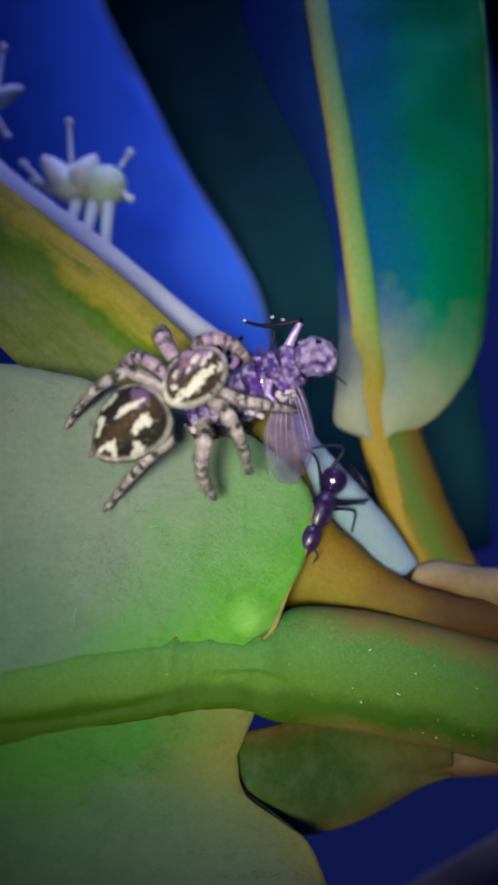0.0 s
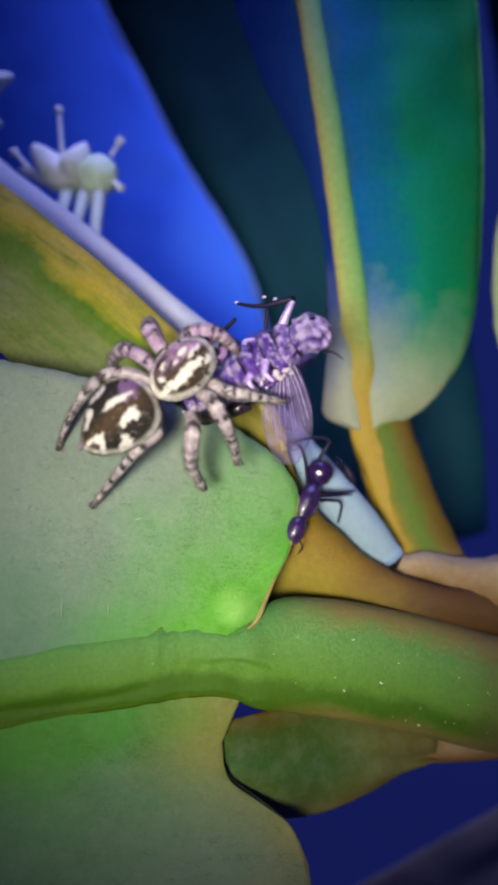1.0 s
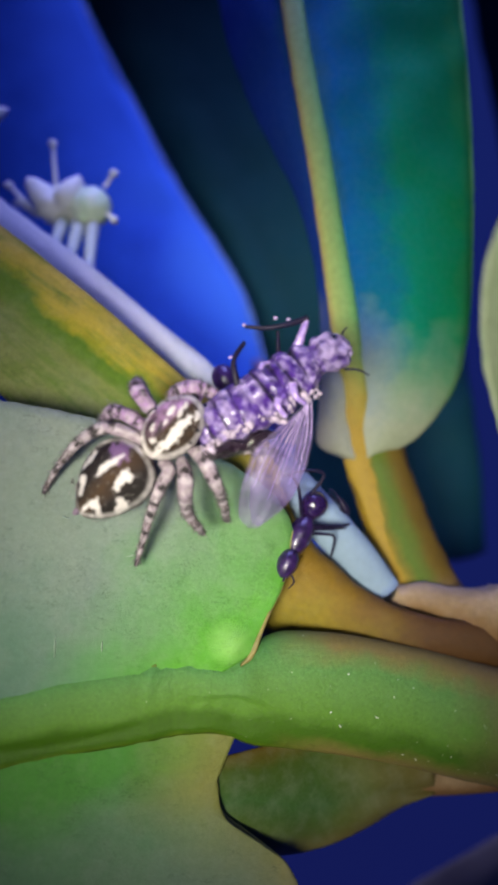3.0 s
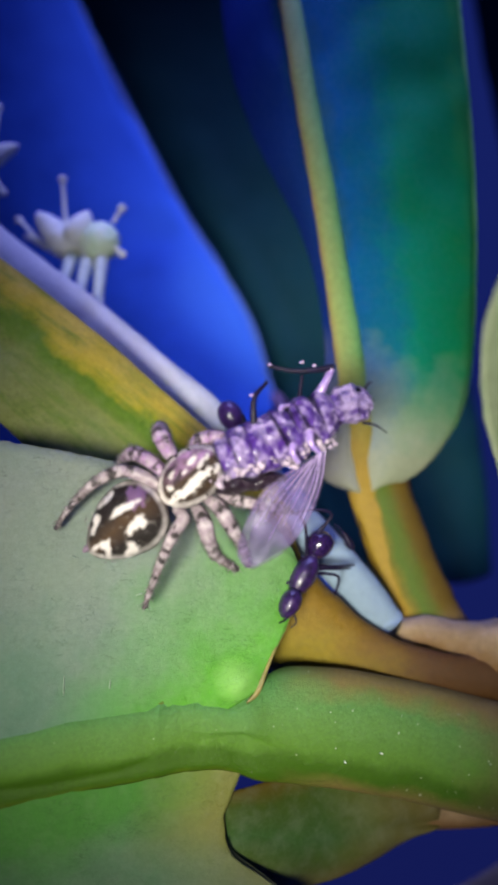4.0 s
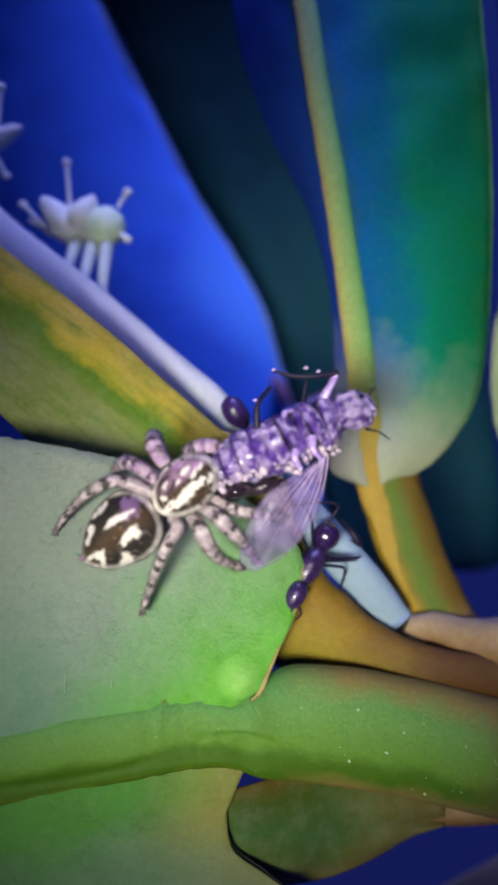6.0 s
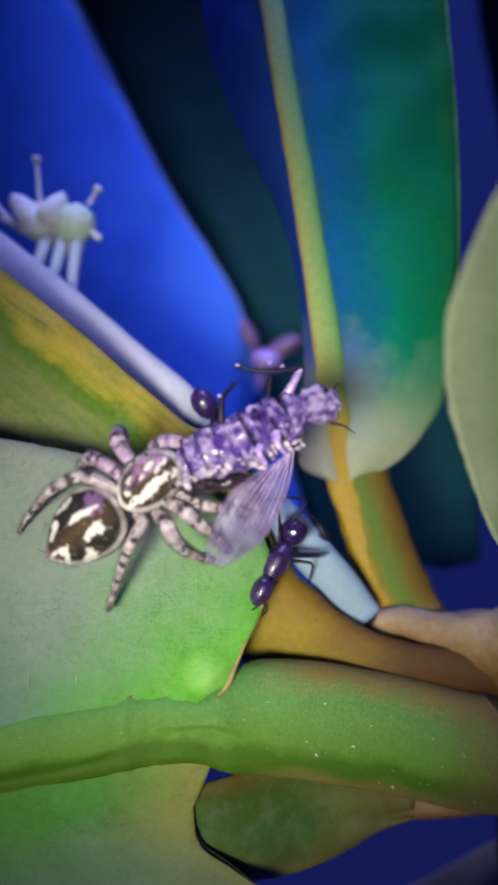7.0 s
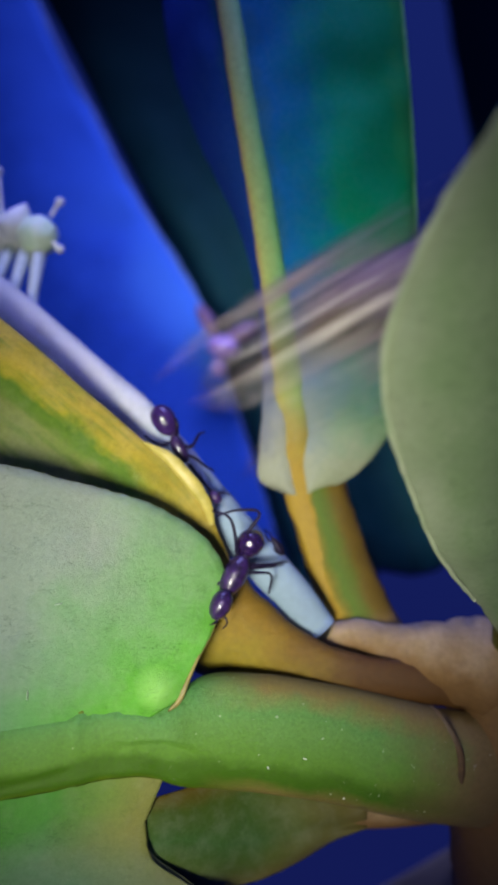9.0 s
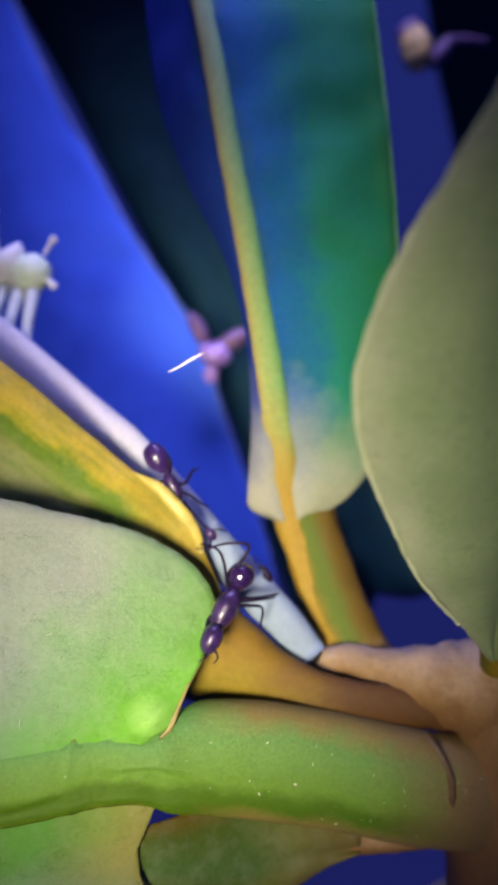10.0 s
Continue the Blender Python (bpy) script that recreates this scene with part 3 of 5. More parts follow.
def yellow_leaf():
    leaf = thing("leaf", (0, 0, 0), "green leaf with a broad yellow margin beside the pale stem", "leaf")
    bm = blade(
        [(-16.93, 34.70, 11.57), (-12.70, 34.90, 9.04), (-9.59, 35.10, 6.92), (-6.16, 35.40, 4.21), (-2.98, 35.70, 1.30), (-0.33, 36.00, -1.96), (2.67, 37.50, -5.27)],
        [(-15.38, 35.30, 15.40), (-13.23, 35.50, 13.87), (-11.78, 35.60, 12.79), (-10.31, 35.70, 11.67), (-8.85, 35.80, 10.46), (-7.37, 35.90, 9.27), (-5.89, 36.00, 8.02), (-4.40, 36.10, 6.64), (1.09, 36.20, 1.72), (2.27, 36.30, 0.34), (2.85, 36.40, -1.20), (3.75, 36.95, -3.40), (4.10, 37.70, -4.60)],
        [(-16.93, 34.70, 8.99), (-13.78, 34.70, 6.13), (-11.80, 34.80, 3.99), (-8.41, 35.00, 0.69), (-4.12, 35.40, -2.80), (-0.62, 35.70, -4.89), (1.75, 36.60, -6.42), (2.36, 37.50, -6.90)],
        n=60, m=14, cup=0.3, wave=0.4, thick=0.35)
    part("blade", bm, YELLOW_LEAF, leaf)
    bm = bmesh.new()
    tube(bm, [(*q, r) for q, r in zip([(-1.07, 36.10, 3.63), (-0.31, 35.80, 3.19), (0.47, 35.65, 2.63), (1.35, 35.60, 1.68), (2.24, 35.80, 0.40), (2.60, 36.10, -0.84)], (0.04, 0.22, 0.34, 0.38, 0.32, 0.14))], n=50, seg=16, flat=0.5, rough=0.2)
    part("curled_margin", bm, CURL, leaf, "pale yellow curled margin over the stem")
    bm = bmesh.new()
    tube(bm, [(*(0.61, 37.26, -3.88), 2.4), (*(2.47, 37.27, -6.31), 3.0), (*(4.68, 36.88, -7.46), 2.4), (*(6.86, 36.69, -8.39), 1.75), (*(9.96, 36.51, -9.13), 1.2), (*(16.41, 37.34, -10.33), 1.1)], n=40, seg=24, flat=0.5, rough=0.05)
    part("stalk", bm, OCHRE, leaf, "ochre and brown leaf stalk")


def upright_leaf():
    leaf = thing("leaf", (0, 0, 0), "tall upright green leaf with a cream midrib and rounded base", "leaf")
    mid = [(2.51, 40.50, 34.62), (3.54, 40.50, 29.05), (4.39, 40.45, 23.47), (5.25, 40.40, 18.60), (6.10, 40.50, 13.14), (6.86, 40.70, 7.89), (7.25, 41.00, 3.86), (7.74, 41.25, 0.17)]
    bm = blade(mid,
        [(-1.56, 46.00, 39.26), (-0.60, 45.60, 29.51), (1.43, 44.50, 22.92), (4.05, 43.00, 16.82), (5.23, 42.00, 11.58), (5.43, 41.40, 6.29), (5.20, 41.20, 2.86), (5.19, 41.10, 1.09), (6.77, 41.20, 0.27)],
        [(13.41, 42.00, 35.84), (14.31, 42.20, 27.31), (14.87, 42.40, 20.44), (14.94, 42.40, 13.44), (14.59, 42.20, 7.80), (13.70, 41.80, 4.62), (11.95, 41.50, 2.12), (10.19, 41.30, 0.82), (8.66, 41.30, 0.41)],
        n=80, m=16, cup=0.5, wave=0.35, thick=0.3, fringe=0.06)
    part("blade", bm, UPRIGHT, leaf, "green blade with blue shade painted on one half, and a pale base")
    bm = bmesh.new()
    tube(bm, [(*(13.48, 42.30, 36.10), 0.12), (*(14.35, 42.50, 27.50), 0.18), (*(14.91, 42.70, 20.58), 0.18), (*(14.98, 42.70, 13.53), 0.16), (*(14.63, 42.50, 7.86), 0.10), (*(13.72, 42.10, 4.66), 0.08), (*(12.01, 41.80, 2.17), 0.06)], n=60, seg=10, rough=0.3)
    part("margin", bm, PALE_EDGE, leaf, "pale yellow-green margin")
    bm = bmesh.new()
    tube(bm, [(*a, r) for a, r in zip(mid + [(8.22, 40.88, -1.30), (9.10, 40.12, -4.30), (10.25, 39.50, -7.10)], (0.66, 0.68, 0.70, 0.74, 0.78, 0.9, 1.02, 0.96, 0.88, 0.70, 0.40))], n=124, seg=24, flat=0.40, rough=0.07)
    part("midrib", bm, RIB_YELLOW, leaf, "cream and orange midrib")
    bm = bmesh.new()
    tube(bm, [(*(8.29, 43.60, 3.49), 1.35), (*(8.73, 42.60, 0.86), 1.88), (*(9.20, 41.95, -1.18), 1.92), (*(10.17, 41.00, -4.47), 1.96), (*(11.32, 40.30, -7.34), 2.02), (*(12.39, 39.70, -9.48), 2.20)], n=44, seg=28, flat=0.75, rough=0.04)
    part("petiole", bm, PETIOLE, leaf, "orange petiole with a green stripe")


def twig():
    t = thing("twig", (0, 0, 0), "brown twig with a pinkish swollen node where the leaf stalks meet", "twig")
    bm = bmesh.new()
    tube(bm, [(*(20.40, 39.24, -6.08), 1.4), (*(20.40, 38.95, -8.65), 3.3), (*(20.32, 38.96, -12.30), 4.1), (*(20.50, 39.28, -17.11), 4.2), (*(20.62, 39.49, -22.60), 3.9), (*(20.69, 39.83, -32.96), 3.6)], n=40, seg=32, rough=0.06)
    part("stem", bm, BROWN, t)
    bm = bmesh.new()
    tube(bm, [(*(7.09, 38.90, -8.05), 0.30), (*(8.22, 38.60, -8.02), 0.70), (*(9.47, 38.50, -7.88), 1.02), (*(11.03, 38.40, -7.87), 1.15), (*(12.74, 38.30, -8.37), 1.40), (*(15.18, 38.10, -8.76), 2.00), (*(17.71, 38.20, -9.25), 2.70), (*(19.34, 38.35, -9.60), 3.00)], n=60, seg=28, rough=0.14)
    part("node_arm", bm, BROWN, t, "pinkish brown arm of the node")
    bm = bmesh.new()
    tube(bm, [(*q, r) for q, r in zip([(14.27, 35.90, -10.60), (14.90, 35.28, -11.28), (15.43, 35.01, -12.28), (15.70, 35.01, -13.48), (15.57, 35.20, -14.74), (14.99, 35.50, -15.66), (14.32, 35.75, -16.06)], (0.02, 0.10, 0.15, 0.18, 0.17, 0.11, 0.03))], n=60, seg=16, flat=0.32, rough=0.35)
    part("scar_ring", bm, BARK_DARK, t, "dark brown ring where the leaf stalk joins")


def flower_spike():
    s = thing("flower_spike", (0, 0, 0), "smooth pale stem bearing white flowers with knobbed stamens", "flower")
    bm = bmesh.new()
    tube(bm, [(*(-22.82, 45.50, 22.04), 1.85), (*(-16.12, 43.30, 15.78), 1.82), (*(-9.73, 41.20, 10.84), 1.76), (*(-4.47, 39.90, 6.51), 1.66), (*(-1.79, 39.20, 4.47), 1.46), (*(3.36, 38.20, -1.11), 1.20), (*(6.74, 37.90, -4.83), 1.13), (*(8.56, 37.90, -7.17), 1.00)], n=70, seg=32, flat=0.6, rough=0.03)
    part("stalk", bm, WHITE_STEM, s, "pale bluish-white stalk")
    return s


def lower_leaf():
    leaf = thing("leaf", (0, 0, 0), "small olive leaf with brown margins below the thick stalk", "leaf")
    bm = blade(
        [(-2.68, 32.20, -15.57), (0.79, 32.90, -16.32), (4.62, 35.20, -17.46), (8.38, 36.40, -17.66), (11.05, 37.30, -17.79)],
        [(-1.97, 32.40, -14.17), (-0.12, 33.00, -13.97), (1.27, 34.00, -14.08), (2.91, 35.20, -14.15), (4.80, 36.60, -13.93), (7.34, 37.20, -14.49), (9.51, 37.30, -15.42), (11.08, 37.40, -16.54)],
        [(-2.71, 32.50, -17.06), (-0.30, 33.00, -18.28), (1.65, 33.80, -19.28), (3.61, 35.30, -20.22), (6.21, 36.00, -19.79), (9.16, 37.10, -18.86), (11.08, 37.40, -18.09)],
        n=50, m=12, cup=0.4, wave=0.25, thick=0.35)
    part("blade", bm, LOWER_LEAF, leaf)
    bm = bmesh.new()
    tube(bm, [(*(7.73, 37.60, -17.25), 0.3), (*(9.93, 37.70, -17.61), 0.72), (*(12.48, 37.90, -17.70), 0.75), (*(15.50, 38.40, -17.78), 0.7), (*(18.83, 39.40, -17.92), 0.7)], n=24, seg=14)
    part("stalk", bm, BROWN, leaf, "thin brown stalk")


def near_leaf():
    leaf = thing("leaf", (0, 0, 0), "broad grey-green leaf leaning towards the viewer", "leaf")
    bm = blade(
        [(17.37, 18.65, 18.76), (16.65, 19.66, 14.96), (16.08, 21.67, 10.25), (16.25, 25.19, 4.52), (16.95, 29.71, -0.66), (17.87, 34.73, -6.46)],
        [(13.98, 18.14, 17.19), (13.05, 19.14, 15.39), (11.83, 19.84, 13.41), (10.60, 20.65, 11.40), (9.61, 21.45, 9.21), (9.11, 22.45, 7.05), (9.55, 24.06, 4.67), (11.03, 26.48, 1.75), (12.73, 28.69, -1.14), (15.24, 31.71, -3.84), (17.57, 34.73, -6.54)],
        [(21.46, 18.67, 17.35), (23.03, 19.69, 13.09), (23.63, 21.71, 8.19), (22.22, 25.72, 3.27), (19.93, 30.73, -2.22), (18.40, 35.13, -6.69)],
        n=70, m=14, cup=0.6, wave=0.3, thick=0.35, fringe=0.10)
    part("blade", bm, NEAR_LEAF, leaf)
    bm = bmesh.new()
    tube(bm, [(*q, 0.10) for q in ((13.98, 18.14, 17.19), (13.05, 19.14, 15.39), (11.83, 19.84, 13.41), (10.60, 20.65, 11.40), (9.61, 21.45, 9.21), (9.11, 22.45, 7.05), (9.55, 24.06, 4.67), (11.03, 26.48, 1.75), (12.73, 28.69, -1.14), (15.24, 31.71, -3.84))], n=150, seg=10, rough=0.8)
    part("margin", bm, NEAR_EDGE, leaf, "pale finely toothed margin")
    bm = bmesh.new()
    tube(bm, [(*(17.83, 34.93, -5.78), 0.5), (*(18.50, 36.34, -7.44), 0.75), (*(19.34, 37.95, -9.92), 0.9)], n=16, seg=14)
    part("stalk", bm, OCHRE, leaf, "ochre leaf stalk")


def far_leaves():
    leaf = thing("leaf", (0, 0, 0), "broad leaf far behind the flower stem, blue light put into its colour", "leaf")
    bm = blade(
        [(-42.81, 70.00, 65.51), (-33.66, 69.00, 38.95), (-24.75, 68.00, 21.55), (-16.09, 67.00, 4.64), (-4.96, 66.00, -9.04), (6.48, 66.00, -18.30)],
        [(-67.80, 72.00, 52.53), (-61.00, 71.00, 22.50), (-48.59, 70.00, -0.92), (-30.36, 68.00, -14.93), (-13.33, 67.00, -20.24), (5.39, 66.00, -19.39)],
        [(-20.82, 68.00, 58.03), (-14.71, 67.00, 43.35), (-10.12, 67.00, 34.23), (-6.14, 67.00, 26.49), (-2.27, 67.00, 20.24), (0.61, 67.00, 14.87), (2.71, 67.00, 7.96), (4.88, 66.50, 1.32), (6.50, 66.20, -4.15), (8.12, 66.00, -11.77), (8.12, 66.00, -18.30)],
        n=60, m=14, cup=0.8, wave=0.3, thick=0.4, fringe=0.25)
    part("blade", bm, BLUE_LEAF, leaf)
    bm = bmesh.new()
    tube(bm, [(*q, 0.16) for q in ((-20.82, 68.00, 58.03), (-14.71, 67.00, 43.35), (-10.12, 67.00, 34.23), (-6.14, 67.00, 26.49), (-2.27, 67.00, 20.24), (0.61, 67.00, 14.87), (2.71, 67.00, 7.96), (4.88, 66.50, 1.32), (6.50, 66.20, -4.15), (8.12, 66.00, -11.77))], n=160, seg=10, rough=0.9)
    part("margin", bm, BLUE_EDGE, leaf, "pale toothed margin with the blue light in its colour")
    leaf = thing("leaf", (0, 0, 0), "teal leaf behind the blue one, shade put into its dark colour", "leaf")
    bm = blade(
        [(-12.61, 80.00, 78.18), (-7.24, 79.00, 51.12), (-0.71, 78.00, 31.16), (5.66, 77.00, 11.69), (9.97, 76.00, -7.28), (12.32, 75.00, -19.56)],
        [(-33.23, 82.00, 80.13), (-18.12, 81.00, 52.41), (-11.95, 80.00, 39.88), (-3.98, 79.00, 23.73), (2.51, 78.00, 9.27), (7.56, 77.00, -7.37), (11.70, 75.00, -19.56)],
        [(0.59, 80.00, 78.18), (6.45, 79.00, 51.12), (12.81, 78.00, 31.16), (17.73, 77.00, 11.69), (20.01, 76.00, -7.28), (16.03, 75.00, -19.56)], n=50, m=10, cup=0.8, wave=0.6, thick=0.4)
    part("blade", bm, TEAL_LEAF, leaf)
    leaf = thing("leaf", (0, 0, 0), "teal leaf behind the petiole, its shade held in the dark colour", "leaf")
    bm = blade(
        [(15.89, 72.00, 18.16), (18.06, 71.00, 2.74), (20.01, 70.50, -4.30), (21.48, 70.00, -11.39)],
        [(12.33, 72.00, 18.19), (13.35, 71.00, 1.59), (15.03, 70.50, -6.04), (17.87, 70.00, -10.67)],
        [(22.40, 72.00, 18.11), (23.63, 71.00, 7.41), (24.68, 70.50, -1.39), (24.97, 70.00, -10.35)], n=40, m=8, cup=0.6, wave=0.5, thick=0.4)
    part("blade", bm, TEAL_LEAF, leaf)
    leaf = thing("leaf", (0, 0, 0), "blackish teal leaf far behind the broad grey-green one", "leaf")
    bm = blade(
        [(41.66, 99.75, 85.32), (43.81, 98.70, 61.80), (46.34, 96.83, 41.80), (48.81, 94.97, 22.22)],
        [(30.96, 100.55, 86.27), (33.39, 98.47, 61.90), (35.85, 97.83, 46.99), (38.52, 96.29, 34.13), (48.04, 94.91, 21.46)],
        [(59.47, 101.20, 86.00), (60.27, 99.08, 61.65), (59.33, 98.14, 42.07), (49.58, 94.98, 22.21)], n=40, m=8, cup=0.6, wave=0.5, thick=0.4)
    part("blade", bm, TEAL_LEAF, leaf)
    leaf = thing("leaf", (0, 0, 0), "tan leaf low behind the twig", "leaf")
    bm = blade(
        [(13.21, 60.00, -46.81), (18.30, 60.00, -41.73), (23.39, 60.00, -38.20), (31.54, 60.00, -34.20)],
        [(8.15, 60.00, -42.11), (13.23, 60.00, -39.20), (17.95, 60.00, -36.49), (21.36, 60.00, -34.59), (25.17, 60.00, -32.48), (30.51, 60.00, -30.60)],
        [(21.36, 60.00, -48.99), (27.48, 60.00, -44.95), (32.58, 60.00, -39.86), (33.58, 60.00, -34.73)], n=30, m=8, cup=0.3, wave=0.3, thick=0.3)
    part("blade", bm, TAN_LEAF, leaf)


def flower(spike, ovary, pieces, label):
    bm = bmesh.new()
    egg(bm, ovary[0], ovary[1], axes((1, 0, 0.2), (0, -1, 0.2)), n=28, m=18, rough=0.10)
    f = part("flower", bm, OVARY, spike, label)
    for kind, spec in pieces:
        bm = bmesh.new()
        if kind == "stamen":
            a, b = spec
            tube(bm, [(*a, 0.17), (*((Vector(a) + Vector(b)) / 2), 0.15), (*b, 0.15)], n=10, seg=8)
            egg(bm, b, (0.30, 0.27, 0.27), n=12, m=8, rough=0.15)
        elif kind == "pedicel":
            a, b = spec
            tube(bm, [(*a, 0.52), (*((Vector(a) + Vector(b)) / 2), 0.40), (*b, 0.36)], n=10, seg=10)
        else:
            at, radii, fwd, tp = spec
            egg(bm, at, radii, axes(fwd, (0, -1, 0.2)), n=24, m=16, taper=tp, rough=0.12)
        part(kind, bm, STALKLET if kind == "pedicel" else PETAL, f)


def flowers(spike):
    flower(spike, ((-9.53, 46.00, 17.24), (1.35, 1.3, 1.3)), [
        ("petal", ((-12.87, 46.40, 18.08), (1.75, 0.9, 1.0), (-0.65, 0, 0.75), -0.35)),
        ("petal", ((-10.92, 45.80, 18.11), (1.35, 0.8, 1.0), (0.55, 0, 0.83), -0.35)),
        ("petal", ((-11.96, 46.60, 17.27), (1.5, 1.0, 1.25), (1, 0, 0), 0.0)),
        ("stamen", ((-11.92, 46.00, 18.38), (-12.11, 46.00, 21.56))),
        ("stamen", ((-8.62, 46.00, 18.56), (-8.01, 46.00, 19.51))),
        ("stamen", ((-8.62, 45.60, 16.90), (-7.91, 45.40, 16.19))),
        ("stamen", ((-13.63, 46.40, 17.19), (-15.35, 46.60, 19.00))),
        ("stamen", ((-13.31, 46.60, 16.88), (-14.86, 47.00, 17.92))),
        ("pedicel", ((-9.41, 45.80, 16.03), (-8.92, 42.40, 12.04))),
        ("pedicel", ((-10.36, 46.00, 16.17), (-10.28, 42.80, 12.68))),
        ("pedicel", ((-11.53, 46.40, 16.62), (-11.52, 43.20, 13.16)))
    ], "white flower with a round ovary flushed green")
    flower(spike, ((-18.66, 47.00, 22.85), (1.3, 1.1, 1.2)), [
        ("petal", ((-16.91, 47.00, 23.74), (1.5, 0.6, 0.7), (0.8, 0, 0.4), -0.3)),
        ("petal", ((-18.85, 47.00, 23.04), (1.5, 1.1, 1.2), (1, 0, 0.2), 0.0)),
        ("stamen", ((-17.30, 47.00, 24.01), (-16.91, 47.00, 27.11))),
        ("stamen", ((-17.49, 47.00, 22.65), (-16.64, 47.00, 21.10))),
        ("pedicel", ((-18.66, 47.00, 22.65), (-18.77, 45.40, 18.51)))
    ], "white flower with a pointed petal")


def build_hovering_insect():
    f = thing("insect", (0, 0, 0), "blurred yellow and mauve insect far behind the leaves", "insect")
    bm = bmesh.new()
    egg(bm, (0, 0, 0), (2.1, 1.4, 1.5), axes((-0.35, 0, 1), (0, -1, 0)), n=28, m=20, rough=0.25)
    part("body", bm, BUD, f, "ochre yellow body")
    bm = bmesh.new()
    egg(bm, (-0.9, 0.5, 1.9), (1.3, 0.9, 0.9), axes((0.6, 0, 1), (0, -1, 0)), n=20, m=14, rough=0.25)
    part("head", bm, PINK, f, "dull mauve head")
    bm = bmesh.new()
    egg(bm, (2.6, 0.8, 0.6), (1.9, 0.7, 1.0), axes((0.5, 0, 1), (0, -1, 0)), n=20, m=14, rough=0.3)
    part("wing", bm, PINK, f, "mauve wing")
    bm = bmesh.new()
    tube(bm, [(2.8, 0.6, 1.6, 0.5), (4.6, 0.8, 2.2, 0.4), (6.8, 1.0, 2.4, 0.3)], n=14, seg=10)
    part("leg", bm, PINK, f)
    return f


# ---- the spider ----
DARK, BROWN_C, WHITE_C, GREY = (0.012, 0.007, 0.006), (0.10, 0.05, 0.015), (0.84, 0.78, 0.74), (0.40, 0.33, 0.36)
# Mauve and pink put the violet light on the spider into its pigment.
LIT_MAUVE, LIT_PINK = (0.44, 0.23, 0.54), (0.54, 0.30, 0.57)


def abdomen_paint(x, y, z):
    c = blend(DARK, BROWN_C, max(0.0, 1 - abs(y + 0.05) * 2.2) * (0.6 + 0.4 * noise.noise(Vector((x * 4, y * 4, 3)))))
    w = 0.0
    for f in ((0.24, 0.25, 0.31, 0.085, -0.26), (0.20, -0.26, 0.27, 0.10, 0.35), (0.36, -0.30, 0.10, 0.16, 0), (-0.48, 0.52, 0.24, 0.09, 0.6), (-0.40, 0.62, 0.10, 0.16, 0), (0.02, 0.80, 0.22, 0.08, 0),
              (-0.57, -0.33, 0.24, 0.08, 1.1), (-0.62, -0.18, 0.10, 0.17, 0.3), (-0.78, -0.05, 0.10, 0.07, 0), (-0.23, -0.80, 0.22, 0.11, 0.4), (-0.12, -0.66, 0.08, 0.12, 0)):
        w = max(w, fleck(x, y, *f, rag=0.55))
    rim = max(0.0, min(1.0, (0.53 - z) * 9)) * max(0.0, min(1.0, (z - 0.15) * 8))
    rim *= 1.0 if (y < 0 or x > 0.35) else 0.25
    rim *= 0.75 + 0.5 * noise.noise(Vector((x * 6, y * 6, 1)))
    # violet sheen painted on the front of the abdomen
    c = blend(c, LIT_MAUVE, 0.4 * fleck(x, y, 0.62, 0.28, 0.30, 0.22, 0.3, 0.7))
    c = blend(c, WHITE_C, max(w, min(1.0, max(0.0, rim))))
    return blend(GREY, c, max(0.0, min(1.0, (z + 0.05) * 6)))


def carapace_paint(x, y, z):
    c = blend(DARK, BROWN_C, 0.35 + 0.35 * noise.noise(Vector((x * 5, y * 5, 2))))
    # one half painted as lit by violet light
    if y > 0.05:
        c = blend(c, LIT_PINK, min(1.0, (y - 0.0) * 5) * (0.62 + 0.5 * noise.noise(Vector((x * 5, y * 5, 8)))) * max(0.0, min(1.0, 0.8 + x)))
    stripe = -0.32 + 0.05 * math.sin(x * 6)
    w = fleck(x, y, -0.1, stripe, 0.75, 0.17, 0.0, 0.6)
    for f in ((0.44, 0.10, 0.20, 0.07, 0.5), (-0.38, 0.42, 0.13, 0.07, 0.8), (-0.62, 0.10, 0.08, 0.14, 0.2), (0.62, -0.42, 0.14, 0.07, 0.9)):
        w = max(w, 0.85 * fleck(x, y, *f, rag=0.7))
    for f in ((-0.30, 0.60, 0.16, 0.10, 0.2), (-0.25, 0.22, 0.20, 0.08, 0.5)):
        c = blend(c, DARK, 0.85 * fleck(x, y, *f, rag=0.7))
    w = max(w, fleck(x, y, 0.28, 0.36, 0.16, 0.10, 0.3), fleck(x, y, -0.05, 0.20, 0.10, 0.05, 0.3), fleck(x, y, 0.65, 0.15, 0.12, 0.06, 0.9))
    rim = max(0.0, min(1.0, (0.58 - z) * 9)) * (0.8 + 0.4 * noise.noise(Vector((x * 6, y * 6, 5))))
    c = blend(c, WHITE_C, max(w, min(1.0, max(0.0, rim))))
    return blend(GREY, c, max(0.0, min(1.0, (z + 0.2) * 5)))


